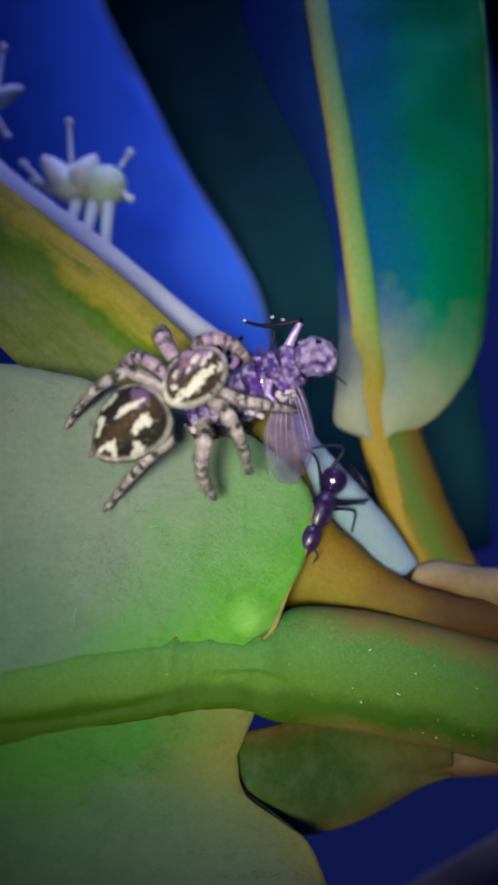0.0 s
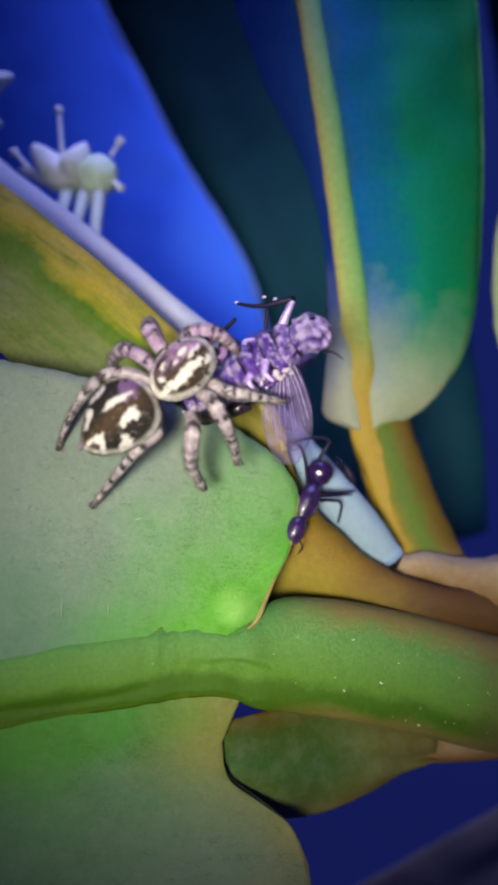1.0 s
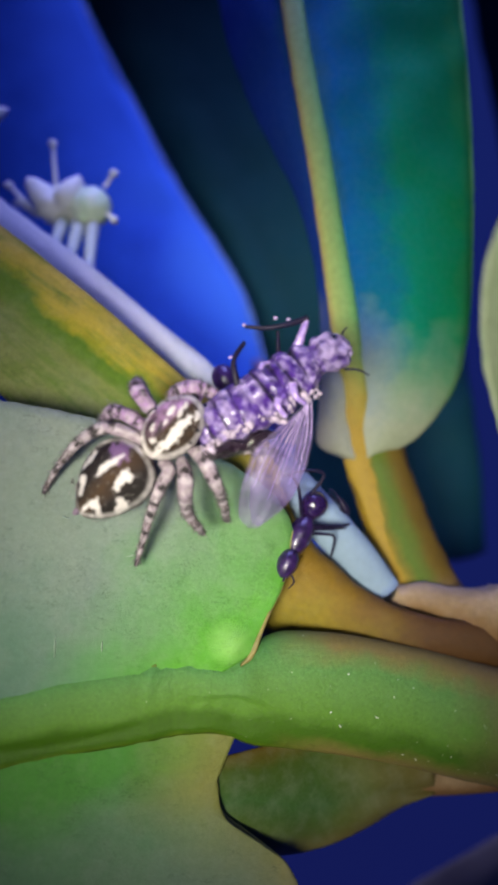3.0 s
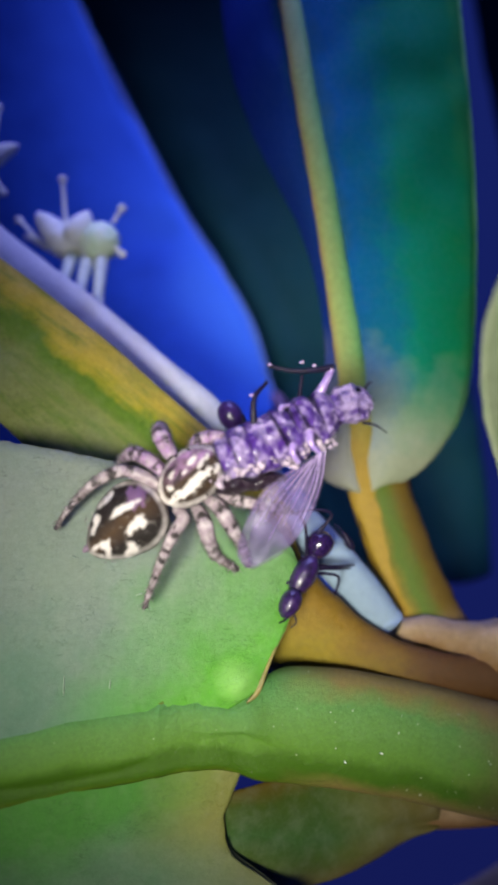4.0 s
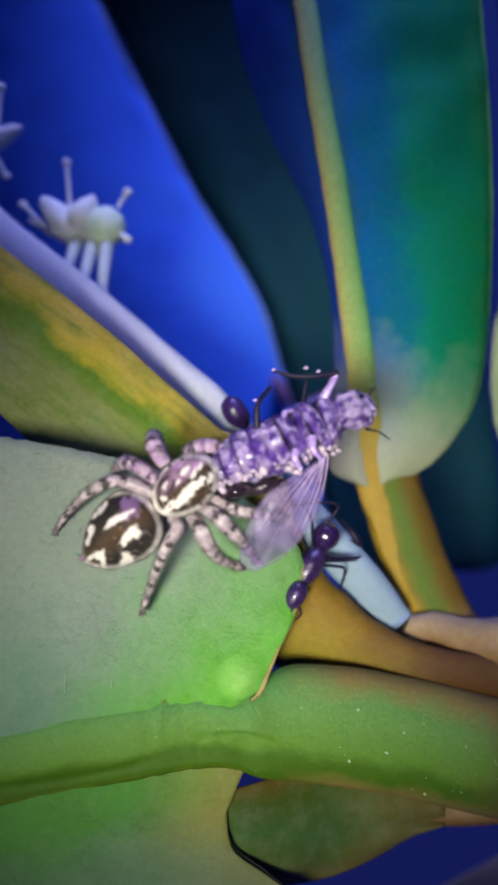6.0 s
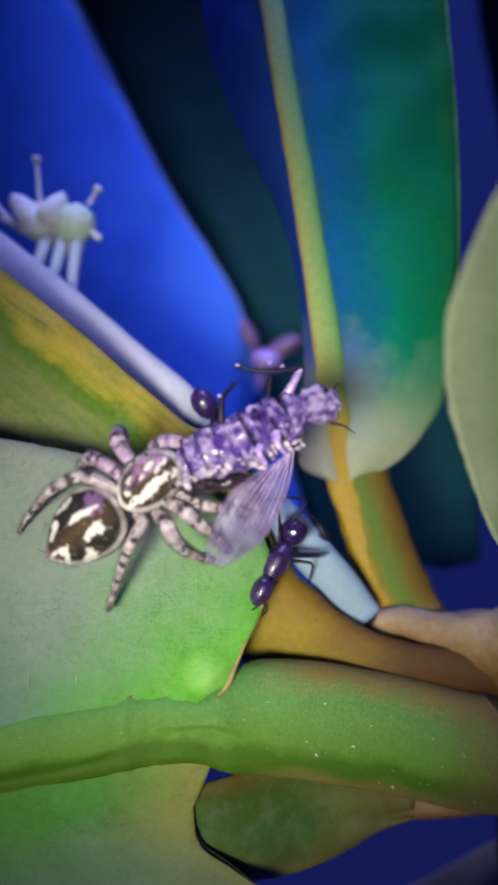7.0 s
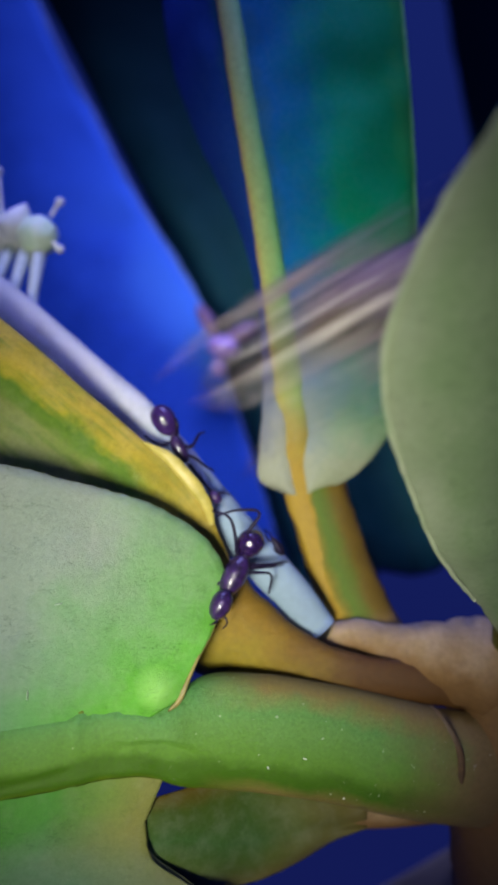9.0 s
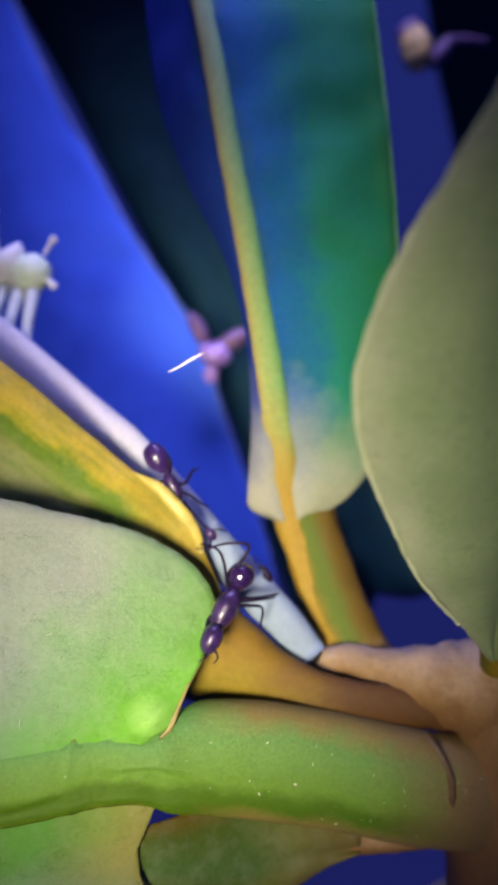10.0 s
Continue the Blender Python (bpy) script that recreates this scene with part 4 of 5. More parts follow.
def leg_paint(u, a, seed=0.0, tint=GREY, pale=WHITE_C):
    """Pale hairy skin, whiter on top, with ragged dark rings at the joints and brown flecks."""
    g = noise.noise(Vector((u * 22 + seed * 7, math.cos(a) * 1.5, math.sin(a) * 1.5)))
    h = noise.noise(Vector((u * 55 + seed * 3, math.cos(a) * 3.5, math.sin(a) * 3.5)))
    c = blend(tint, pale, max(0.0, min(1.0, 0.45 + g * 1.2 + h * 0.8)) * max(0.15, -math.cos(a)))
    c = blend(c, (0.12, 0.075, 0.05), max(0.0, min(0.9, (h + 0.22) * 2.2)) * (0.2 + 0.8 * u))
    c = blend(c, (0.085, 0.060, 0.035), max(0.0, min(0.8, 0.45 + h * 2.5)) * ease((u - 0.52) / 0.2))
    for k, at in enumerate((0.24, 0.38, 0.52, 0.66, 0.80)):
        at += 0.03 * math.sin(seed * 5 + k * 2.3)
        d = abs(u - at) / (0.022 + 0.008 * math.sin(k * 4 + seed)) - g * 2.6 - h * 1.8
        c = blend(c, (0.012, 0.007, 0.008), max(0.0, min(0.95, (1.0 - d) * 2.5)))
        e = abs(u - at - 0.055) / 0.022 - h * 1.6
        c = blend(c, pale, max(0.0, min(0.6, (1.0 - e) * 2.0)))
    return blend(c, (0.02, 0.012, 0.02), max(0.0, min(0.9, (u - 0.88) * 10)))


def bristles(bm, path, count, length, seed, paint=(0.5, 0.45, 0.45)):
    """Fine hairs that stand off a limb."""
    pig = bm.verts.layers.float_color.get("pigment")
    rng = np.random.RandomState(seed)
    c = spline(path, 40)
    for _ in range(count):
        i = int(rng.randint(1, 39))
        tan = Vector(c[i + (i < 39), :3] - c[i - 1, :3]).normalized()
        d = Vector(rng.normal(size=3))
        d = (d - tan * d.dot(tan)).normalized()
        o = Vector(c[i, :3]) + d * c[i, 3] * 0.9
        tip = o + (d * 0.8 + tan * 0.8) * length * (0.6 + rng.rand() * 0.8)
        s = tan.cross(d) * 0.013
        shade = blend(paint, (0.05, 0.04, 0.05), rng.rand())
        vs = [bm.verts.new(q) for q in (o + s, o - s, o + tan * 0.03, tip)]
        for v in vs:
            v[pig] = (*shade, 1)
        for a, b in ((0, 1), (1, 2), (2, 0)):
            bm.faces.new((vs[a], vs[b], vs[3]))


def build_spider():
    sp = thing("jumping_spider", (0, 0, 0), "dark brown jumping spider with white markings, gripping its prey", "spider")
    fwd, up = (0.787, 0.10, 0.617), (0.0, -1, 0.10)
    turn = axes(fwd, up)
    bm = pigmented()
    egg(bm, (-1.06, -0.03, -0.33), (1.92, 1.50, 1.25), turn, n=170, m=120, paint=abdomen_paint, taper=0.30, rough=0.03)
    part("abdomen", bm, SPIDER, sp, "dark abdomen with white triangular spots and rim")
    bm = pigmented()
    egg(bm, (-2.73, 0.12, -1.35), (0.30, 0.16, 0.16), turn, n=12, m=8, paint=lambda x, y, z: (0.25, 0.18, 0.25))
    part("spinneret", bm, SPIDER, sp)
    bm = pigmented()
    egg(bm, (1.80, -0.04, 1.61), (1.60, 1.15, 1.02), turn, n=170, m=120, paint=carapace_paint, taper=0.04, rough=0.03)
    car = part("carapace", bm, SPIDER, sp, "brown carapace with a white stripe and rim, violet light in its pigment")
    for y, x, r in ((0.88, 0.62, 0.10), (-0.88, 0.62, 0.10), (1.02, 0.05, 0.09), (-1.02, 0.05, 0.09), (0.33, 1.56, 0.22), (-0.33, 1.56, 0.22), (0.72, 1.34, 0.14), (-0.72, 1.34, 0.14)):
        bm = bmesh.new()
        z = 1.05 * math.sqrt(max(0.0, 1 - (x / 1.60) ** 2 - (y / 1.15) ** 2)) - 0.35 * r
        egg(bm, Vector((1.80, -0.04, 1.61)) + turn @ Vector((x, y, z)), (r, r, r), n=14, m=10)
        part("eye", bm, EYE, car, "glossy black eye")
    bm = pigmented()
    egg(bm, (0.62, 0.12, 0.66), (0.4, 0.3, 0.3), turn, n=16, m=10, paint=lambda x, y, z: GREY)
    part("waist", bm, SPIDER, sp)
    bm = pigmented()
    for k in range(2):
        egg(bm, Vector((3.03, 0.49, 2.50)) + turn @ Vector((0, 0.4 - 0.8 * k, -0.2)), (0.55, 0.32, 0.4), turn, n=16, m=10, paint=lambda x, y, z: LIT_MAUVE)
    part("jaws", bm, SPIDER, sp, "mauve jaws")
    legs = {
        "R4": [((1.12, 0.40, 0.23), .32), ((1.40, -0.15, -0.18), .36), ((0.99, -0.15, -0.83), .34), ((0.30, 0.60, -2.14), .27), ((-0.20, 1.20, -3.28), .20), ((-0.67, 1.70, -4.37), .13)],
        "R3": [((1.91, 0.40, 0.28), .34), ((2.33, -0.35, -0.15), .43), ((2.59, -0.35, -0.87), .42), ((2.97, 0.50, -1.74), .33), ((3.87, 1.60, -2.48), .20)],
        "R2": [((2.44, 0.40, 0.60), .34), ((3.02, -0.30, 0.32), .42), ((3.54, -0.35, -0.44), .40), ((3.98, 0.40, -1.28), .30), ((4.33, 1.70, -2.40), .18)],
        "R1": [((2.85, 0.48, 1.04), .34), ((3.52, 0.09, 0.63), .40), ((4.24, 0.10, 0.44), .36), ((5.09, 0.32, 0.24), .26), ((6.08, 0.74, 0.02), .15)],
        "L4": [((0.65, 0.30, 1.04), .30), ((-0.23, -0.25, 1.67), .36), ((-1.22, -0.35, 1.92), .35), ((-2.48, 0.30, 1.38), .29), ((-3.68, 1.05, 0.39), .20), ((-4.58, 1.60, -0.70), .14)],
        "L3": [((0.81, 0.40, 1.52), .32), ((0.09, 0.00, 2.28), .40), ((-0.66, 0.15, 2.66), .42), ((-1.15, 0.80, 2.51), .34), ((-1.63, 1.70, 2.14), .20)],
        "L2": [((1.29, 0.50, 2.05), .32), ((0.83, -0.10, 2.76), .44), ((0.53, 0.00, 3.36), .52), ((0.39, 0.70, 3.72), .40), ((0.12, 1.70, 3.56), .20)],
        "L1": [((1.91, 0.67, 2.60), .34), ((2.08, 0.38, 3.10), .44), ((2.87, 0.30, 3.24), .44), ((3.64, 0.41, 2.89), .34), ((4.17, 0.72, 2.25), .20)],
    }
    made = {}
    for k, (key, joints) in enumerate(legs.items()):
        hip = Vector(joints[0][0])
        path = [(*(Vector(p) - hip), r) for p, r in joints]
        bm = pigmented()
        # the left legs take most of the painted violet light
        tint = blend(GREY, LIT_MAUVE, 0.85 if key in ("L1", "L2", "L3") else 0.15)
        path = [(x, y, z, r * 0.74) for x, y, z, r in path]
        tube(bm, path, n=150, seg=26, rough=0.16, paint=lambda u, a: leg_paint(u, a, k, tint, blend(WHITE_C, LIT_MAUVE, 0.5 if key in ("L1", "L2", "L3") else 0.22)))
        bristles(bm, path, 520, 0.22, k)
        leg = part("leg", bm, SPIDER_LEG, sp, "grey-white banded hairy leg")
        leg.location = hip * MM
        made[key] = leg
    bm = pigmented()
    bristles(bm, [(*(-2.46, -0.27, -1.19), 1.0), (*(-1.02, -0.23, -0.31), 1.45), (*(0.30, -0.19, 0.52), 0.9)], 260, 0.28, 40, (0.6, 0.55, 0.5))
    bristles(bm, [(*(0.78, -0.17, 0.86), 0.9), (*(1.79, -0.14, 1.62), 1.25), (*(2.82, -0.11, 2.38), 1.0)], 260, 0.28, 41, (0.7, 0.65, 0.6))
    part("hairs", bm, SPIDER_LEG, sp, "fine pale hairs round the body")
    return sp, made


# ---- its prey ----
F_DARK, F_VIOLET, F_PALE = (0.010, 0.004, 0.040), (0.11, 0.038, 0.34), (0.52, 0.40, 0.74)


def plate_paint(seed, pale, joint=0.26):
    """Violet plate, dark in the joint behind; highlights painted as pale streaks along it."""
    def paint(u, a):
        ca, sa = math.cos(a), math.sin(a)
        g = noise.noise(Vector((u * 2.2 + seed * 5, ca * 2.0, sa * 2.0)))
        f = noise.noise(Vector((u * 5.0 + seed, ca * 7.0, sa * 7.0)))
        c = blend(F_VIOLET, F_PALE, max(0.0, min(1.0, pale - 0.15 + g * 1.3 + f * 1.3)))
        d = max(0.0, min(1.0, (joint + 0.16 * f - u) * 8), min(1.0, (u - 0.94) * 10))
        return blend(c, F_DARK, min(0.95, d))
    return paint


def build_fly():
    fl = thing("fly", (0, 0, 0), "violet banded fly held in the spider's jaws", "fly")
    turn = axes((0.92, 0.05, 0.39), (-0.2, -1, 0.3))
    bm = pigmented()
    egg(bm, (-0.17, -0.01, -0.22), (0.92, 0.80, 0.82), axes((0.8, 0, -0.5), (0, -1, 0)), n=48, m=32, paint=lambda x, y, z: blend(F_VIOLET, F_PALE, max(0.0, min(1.0, 0.75 + 1.6 * noise.noise(Vector((x * 2.4, y * 2.4, z * 2.4)))))), rough=0.22)
    head = part("head", bm, FLY, fl, "pale lilac head")
    for at, r in (((0.05, -0.44, 0.22), 0.21), ((0.23, -0.21, -0.75), 0.17)):
        bm = bmesh.new()
        egg(bm, at, (r, r * 0.8, r * 1.15), n=18, m=12)
        part("eye", bm, EYE, head, "dark glossy eye")
    for k, (a, b) in enumerate((((0.30, -0.11, -1.06), (1.27, -0.29, -1.54)), ((0.35, -0.08, 0.21), (0.74, -0.26, 0.64)), ((0.49, -0.09, -0.34), (0.79, -0.28, -0.18)))):
        bm = bmesh.new()
        tube(bm, [(*a, 0.07), (*(Vector(a) * 0.45 + Vector(b) * 0.55 + Vector((0, 0, 0.12))), 0.05), (*b, 0.025)], n=10, seg=6)
        part("antenna" if k < 2 else "mouthpart", bm, FLY_LEG, head)
    # banded thorax and abdomen, ring after ring from the neck
    for k, (u, v, r, w, pale) in enumerate(((636, 742, 24, 14, .5), (615, 750, 37, 16, .65), (592, 760, 41, 15, .3), (572, 771, 43, 14, .2), (552, 782, 45, 15, .1))):
        bm = pigmented()
        s = 0.0242
        o = Vector((-16.18, -0.03, 17.53)) + Vector((u * s, 0, -v * s))
        ax = Vector((0.90, 0.03 * math.sin(k * 2.1), 0.43 + 0.16 * math.cos(k * 3.3))).normalized()
        q = r * s * (1.14 - 0.10 * (k % 2))
        tube(bm, [(*(o - ax * w * s * 1.0), q * 0.92), (*(o - ax * w * s * 0.4), q * 1.03), (*(o + ax * w * s * 0.4), q * 0.97), (*(o + ax * w * s * 1.0), q * 0.78)], n=20, seg=52, flat=0.9, rough=0.17, paint=plate_paint(3 + k, pale))
        part("thorax_ring", bm, FLY, fl, "violet thorax ring with pale ridges")
    for k, (u, v, r, w, pale) in enumerate(((530, 794, 45, 26, .35), (505, 803, 46, 27, .4), (478, 812, 45, 27, .5), (452, 822, 41, 27, .45), (426, 832, 33, 26, .4))):
        bm = pigmented()
        s = 0.0242
        o = Vector((-16.22, 0.07, 17.59)) + Vector((u * s, 0, -v * s))
        ax = Vector((0.94, 0.03 * math.sin(k * 1.7), 0.35 + 0.05 * math.cos(k * 2.9))).normalized()
        q = r * s * 1.08
        tube(bm, [(*(o - ax * w * s * 0.85), q * 0.98), (*(o - ax * w * s * 0.3), q * 1.01), (*(o + ax * w * s * 0.3), q), (*(o + ax * w * s * 0.95), q * 0.95)], n=20, seg=52, flat=0.88, rough=0.10, paint=plate_paint(13 + k, pale + 0.1, 0.09))
        part("abdomen_ring", bm, FLY, fl, "violet abdomen ring")
    bm = pigmented()
    rng = np.random.RandomState(3)
    for k in range(110):
        f = rng.rand()
        o = Vector((-6.18, -0.90, -3.30)).lerp(Vector((-0.9, -0.62, -1.75)), f) + Vector(rng.normal(size=3)) * (0.22, 0.12, 0.16)[k % 3]
        w = 0.03 + 0.13 * rng.rand() ** 2.5
        egg(bm, o, (w * (0.8 + rng.rand()), w, w * (0.6 + 0.6 * rng.rand())), axes((1, rng.normal(), rng.normal()), (0, -1, 0)), n=8, m=6, rough=0.7, paint=lambda x, y, z: (0.66, 0.54, 0.68))
    part("side_fringe", bm, SPIDER, fl, "row of whitish scales along the flank")
    bm = pigmented()
    tube(bm, [(*(-6.01, -0.57, -3.61), 0.2), (*(-5.29, -0.55, -3.52), 0.34), (*(-4.45, -0.52, -3.52), 0.22), (*(-3.81, -0.49, -3.28), 0.30), (*(-3.13, -0.37, -3.24), 0.12)], n=50, seg=16, rough=0.5, paint=lambda u, a: (0.03, 0.015, 0.03))
    part("belly", bm, FLY, fl, "dark belly")

    hinge = Vector((-1.66, -0.00, -2.35))
    wings = []

    def wing(one, two, mid, veins):
        shut = lambda pts: [tuple(Vector(p) - hinge) for p in pts]
        w = part("wing", blade(shut(mid), shut(one), shut(two), n=30, m=8, cup=0.08, wave=0.15, thick=0.03), WING, fl, "clear violet-tinted wing")
        w.location = hinge * MM
        wings.append(w)
        for vpath in veins:
            bm = bmesh.new()
            tube(bm, [(*p, r) for p, r in zip(shut(vpath), (0.028, 0.02, 0.012))], n=14, seg=6)
            part("vein", bm, WING_VEIN, w)
    wing([(-2.65, -0.25, -2.82), (-3.98, -0.61, -3.60), (-4.86, -0.66, -4.99), (-5.30, -0.41, -6.35), (-5.01, -0.31, -6.98)],
         [(-1.27, 0.02, -1.96), (-1.56, -0.43, -3.57), (-2.24, -0.58, -5.11), (-3.25, -0.34, -6.36), (-4.58, -0.30, -7.07)],
         [(-1.91, -0.11, -2.39), (-2.67, -0.56, -3.61), (-3.58, -0.73, -5.09), (-4.38, -0.38, -6.48), (-4.82, -0.31, -7.03)],
         [((-1.68, -0.20, -2.34), (-2.62, -0.61, -3.51), (-3.62, -0.72, -4.86)), ((-1.54, -0.20, -2.26), (-2.07, -0.55, -3.68), (-2.95, -0.61, -5.47)), ((-2.16, -0.23, -2.67), (-3.43, -0.69, -3.79), (-4.48, -0.66, -5.34)),
          ((-1.33, -0.09, -2.10), (-1.61, -0.43, -3.45), (-2.28, -0.53, -5.12)), ((-1.49, -0.20, -2.19), (-1.86, -0.59, -3.60), (-2.58, -0.65, -5.22)),
          ((-1.92, -0.22, -2.53), (-3.03, -0.68, -3.67), (-4.10, -0.74, -5.09)), ((-1.58, -0.20, -2.29), (-2.36, -0.60, -3.60), (-3.29, -0.72, -5.21)), ((-2.50, -0.24, -2.77), (-3.81, -0.65, -3.67), (-4.77, -0.66, -4.99))])
    wing([(-3.10, 0.33, -3.15), (-4.08, 0.38, -4.14), (-4.72, 0.53, -5.65), (-4.88, 0.69, -6.94)],
         [(-1.24, 0.51, -2.18), (-1.85, 0.55, -4.16), (-2.83, 0.68, -6.05), (-4.58, 0.80, -7.16)],
         [(-1.98, 0.48, -2.67), (-2.97, 0.41, -4.27), (-3.88, 0.55, -5.90), (-4.73, 0.75, -7.05)],
         [((-1.87, 0.38, -2.66), (-2.98, 0.31, -4.38), (-3.96, 0.44, -6.01))])
    for joints, mat_, r in (
            ([(-4.28, -0.28, -1.90), (-4.35, -0.45, -0.57), (-4.26, -0.43, 0.22), (-3.70, -0.20, 0.85)], FLY_LEG, 0.17),
            ([(-1.66, 0.05, -0.02), (-1.34, -0.13, 0.55), (-0.91, -0.10, 1.28)], LILAC, 0.27),
            ([(-0.86, -0.10, 1.37), (-1.69, -0.23, 1.27), (-2.65, -0.26, 1.27), (-3.55, -0.18, 1.52)], FLY_LEG, 0.15),
            ([(-2.26, 0.02, -0.57), (-2.34, 0.03, 0.15), (-2.19, 0.05, 1.10)], FLY_LEG, 0.14),
            ([(-3.01, -0.42, -1.18), (-3.19, -0.51, -0.34), (-2.83, -0.19, -0.17)], LILAC, 0.16),
            ([(-2.69, -0.92, -1.64), (-2.80, -1.14, -2.15), (-2.56, -1.04, -2.62)], LILAC, 0.20),
            ([(-2.03, -0.89, -1.31), (-2.00, -1.11, -1.87), (-1.67, -1.00, -2.25)], LILAC, 0.18)):
        bm = bmesh.new()
        tube(bm, [(*p, r * (1 - 0.5 * k / (len(joints) - 1))) for k, p in enumerate(joints)], n=20, seg=10, rough=0.15)
        part("leg", bm, mat_, fl, "dark jointed leg" if mat_ is FLY_LEG else "lilac leg")
    for at in ((-3.58, -0.22, 1.58), (-2.20, -0.25, 1.62), (-1.68, -0.25, 1.46), (-4.40, -0.5, 0.30)):
        bm = bmesh.new()
        egg(bm, at, (0.09, 0.06, 0.06), n=10, m=8, rough=0.4)
        part("foot", bm, WING_VEIN, fl, "whitish foot pad")
    return fl, wings


# ---- the ants ----


def ant_parts(ant, gaster, waist, thorax, head, legs, antennae, shell=ANT_DARK):
    for name, (at, radii, fwd), mat_, label in (("gaster", gaster, shell, "glossy blackish gaster" if shell is ANT_DARK else "violet-black gaster"), ("waist", waist, ANT, ""), ("thorax", thorax, ANT, "violet-black thorax"), ("head", head, ANT, "violet-black head")):
        bm = bmesh.new()
        egg(bm, at, radii, axes(fwd, (0, -1, 0)), n=28, m=20, rough=0.04, taper=0.06)
        part(name, bm, mat_, ant, label)
    for name, paths, r in (("leg", legs, 0.10), ("antenna", antennae, 0.06)):
        for p in paths:
            bm = bmesh.new()
            tube(bm, [(*q, r * (1 - 0.45 * k / (len(p) - 1))) for k, q in enumerate(p)], n=18, seg=8)
            part(name, bm, FLY_LEG, ant)


def build_ants():
    a = thing("ant", (0, 0, 0), "glossy violet-black ant at the leaf's edge beside the pale stem", "ant", "ants on the plant")
    ant_parts(a,
        ((0.07, -0.80, 0.06), (0.80, 0.74, 0.76), (0.5, 0, 0.8)),
        ((-0.33, -1.10, -0.72), (0.38, 0.32, 0.34), (0.3, 0, 0.9)),
        ((-0.76, -1.60, -1.48), (1.22, 0.64, 0.68), (0.48, 0.25, 0.86)),
        ((-1.43, -2.55, -2.72), (0.80, 0.54, 0.58), (0.42, 0.2, 0.86)),
        [[(-0.59, -1.30, -0.56), (-0.77, -1.70, 1.07), (-1.15, -1.40, 1.67), (-2.03, -0.60, 1.83)],
         [(-0.13, -1.20, 0.62), (0.59, -1.40, 1.78), (-0.56, -1.50, 1.95), (-1.70, -1.20, 1.62)],
         [(-0.41, -1.50, -0.90), (0.84, -1.00, -1.02), (2.08, -0.10, -1.05)],
         [(-0.41, -1.40, -1.13), (0.96, -0.90, -1.16), (1.89, 0.00, -1.25)],
         [(-0.47, -1.50, -1.35), (0.59, -1.20, -1.39), (1.20, -0.70, -1.67), (1.09, 0.00, -2.80)],
         [(-1.06, -1.75, -2.10), (-1.53, -1.94, -1.75), (-1.77, -1.76, -2.39), (-1.97, -2.57, -2.83)]],
        [[(-1.44, -2.93, -3.16), (-1.67, -2.94, -3.50), (-2.03, -2.55, -3.79)], [(-1.21, -2.94, -3.22), (-1.10, -2.95, -3.56), (-1.34, -2.56, -3.96)]])
    b = thing("ant", (0, 0, 0), "violet-black ant climbing down the pale stem", "ant", "ants on the plant")
    ant_parts(b,
        ((0.01, -0.60, -0.06), (0.92, 0.66, 0.70), (-0.5, 0, 0.85)),
        ((0.48, -0.43, -0.91), (0.26, 0.18, 0.20), (-0.4, 0, 0.9)),
        ((0.83, -0.55, -1.65), (0.85, 0.40, 0.42), (-0.45, 0, 0.9)),
        ((2.83, -1.35, -4.21), (0.40, 0.28, 0.30), (-0.6, 0, 0.8)),
        [[(0.63, -0.43, -1.09), (-0.00, -0.84, -1.39), (-0.62, -0.83, -1.20), (-1.11, -0.42, -0.90)],
         [(0.63, -0.43, -1.09), (0.76, -1.01, -0.28), (0.48, -0.59, 0.21), (0.29, 0.01, 0.47)],
         [(0.95, -0.55, -1.46), (1.55, -1.05, -1.45), (1.88, -0.43, -0.85), (2.14, 0.37, -0.74)],
         [(1.07, -0.56, -1.90), (1.69, -0.87, -2.13), (2.18, -0.48, -2.53), (2.65, 0.11, -2.89)],
         [(1.01, -0.56, -1.96), (0.73, -0.87, -2.44), (0.86, -0.99, -2.98), (1.22, -0.90, -3.36)],
         [(1.35, -0.70, -2.48), (1.86, -0.90, -3.08), (2.30, -1.10, -3.59), (2.77, -1.30, -4.12)]],
        [[(2.89, -1.40, -4.08), (3.17, -1.40, -3.96), (3.64, -1.00, -4.13)], [(2.86, -1.40, -4.45), (2.66, -1.30, -5.10), (1.98, -1.20, -4.96)]],
        shell=ANT_DULL)
    return a, b


def build_stem_mark():
    # A tiny dark teardrop with three thin strokes, laid on the pale stem.
    f = thing("stem_mark", (0, 0, 0), "tiny dark blue mark with thin strokes on the pale stem", "insect")
    body, tip = Vector((6.09, 36.48, -2.07)), Vector((6.36, 36.56, -2.52))
    bm = bmesh.new()
    egg(bm, body, (0.62, 0.20, 0.28), axes(tip - body, (0, -1, 0)), n=16, m=12, taper=0.35, rough=0.1)
    part("body", bm, FLY_LEG, f)
    for path in ([(5.88, 36.65, -1.72), (5.66, 36.60, -1.40), (5.39, 36.75, -1.22)], [(5.81, 36.65, -1.87), (5.63, 36.60, -1.77), (5.42, 36.75, -1.43)], [(5.87, 36.65, -2.24), (6.14, 36.60, -2.51), (6.40, 36.90, -2.61)]):
        bm = bmesh.new()
        tube(bm, [(*q, 0.045) for q in path], n=12, seg=6)
        part("leg", bm, FLY_LEG, f)


def build_fibre():
    """A loose white fibre that drifts past, about 2 mm long."""
    bm = bmesh.new()
    tube(bm, [(-1.0, 0, -0.22, 0.03), (-0.3, 0.05, -0.06, 0.06), (0.4, 0, 0.14, 0.07), (1.0, -0.05, 0.26, 0.03)], n=24, seg=8, rough=0.3)
    return tagged(link("fibre", bm, PETAL), "loose white plant fibre drifting through the air", "fibre")


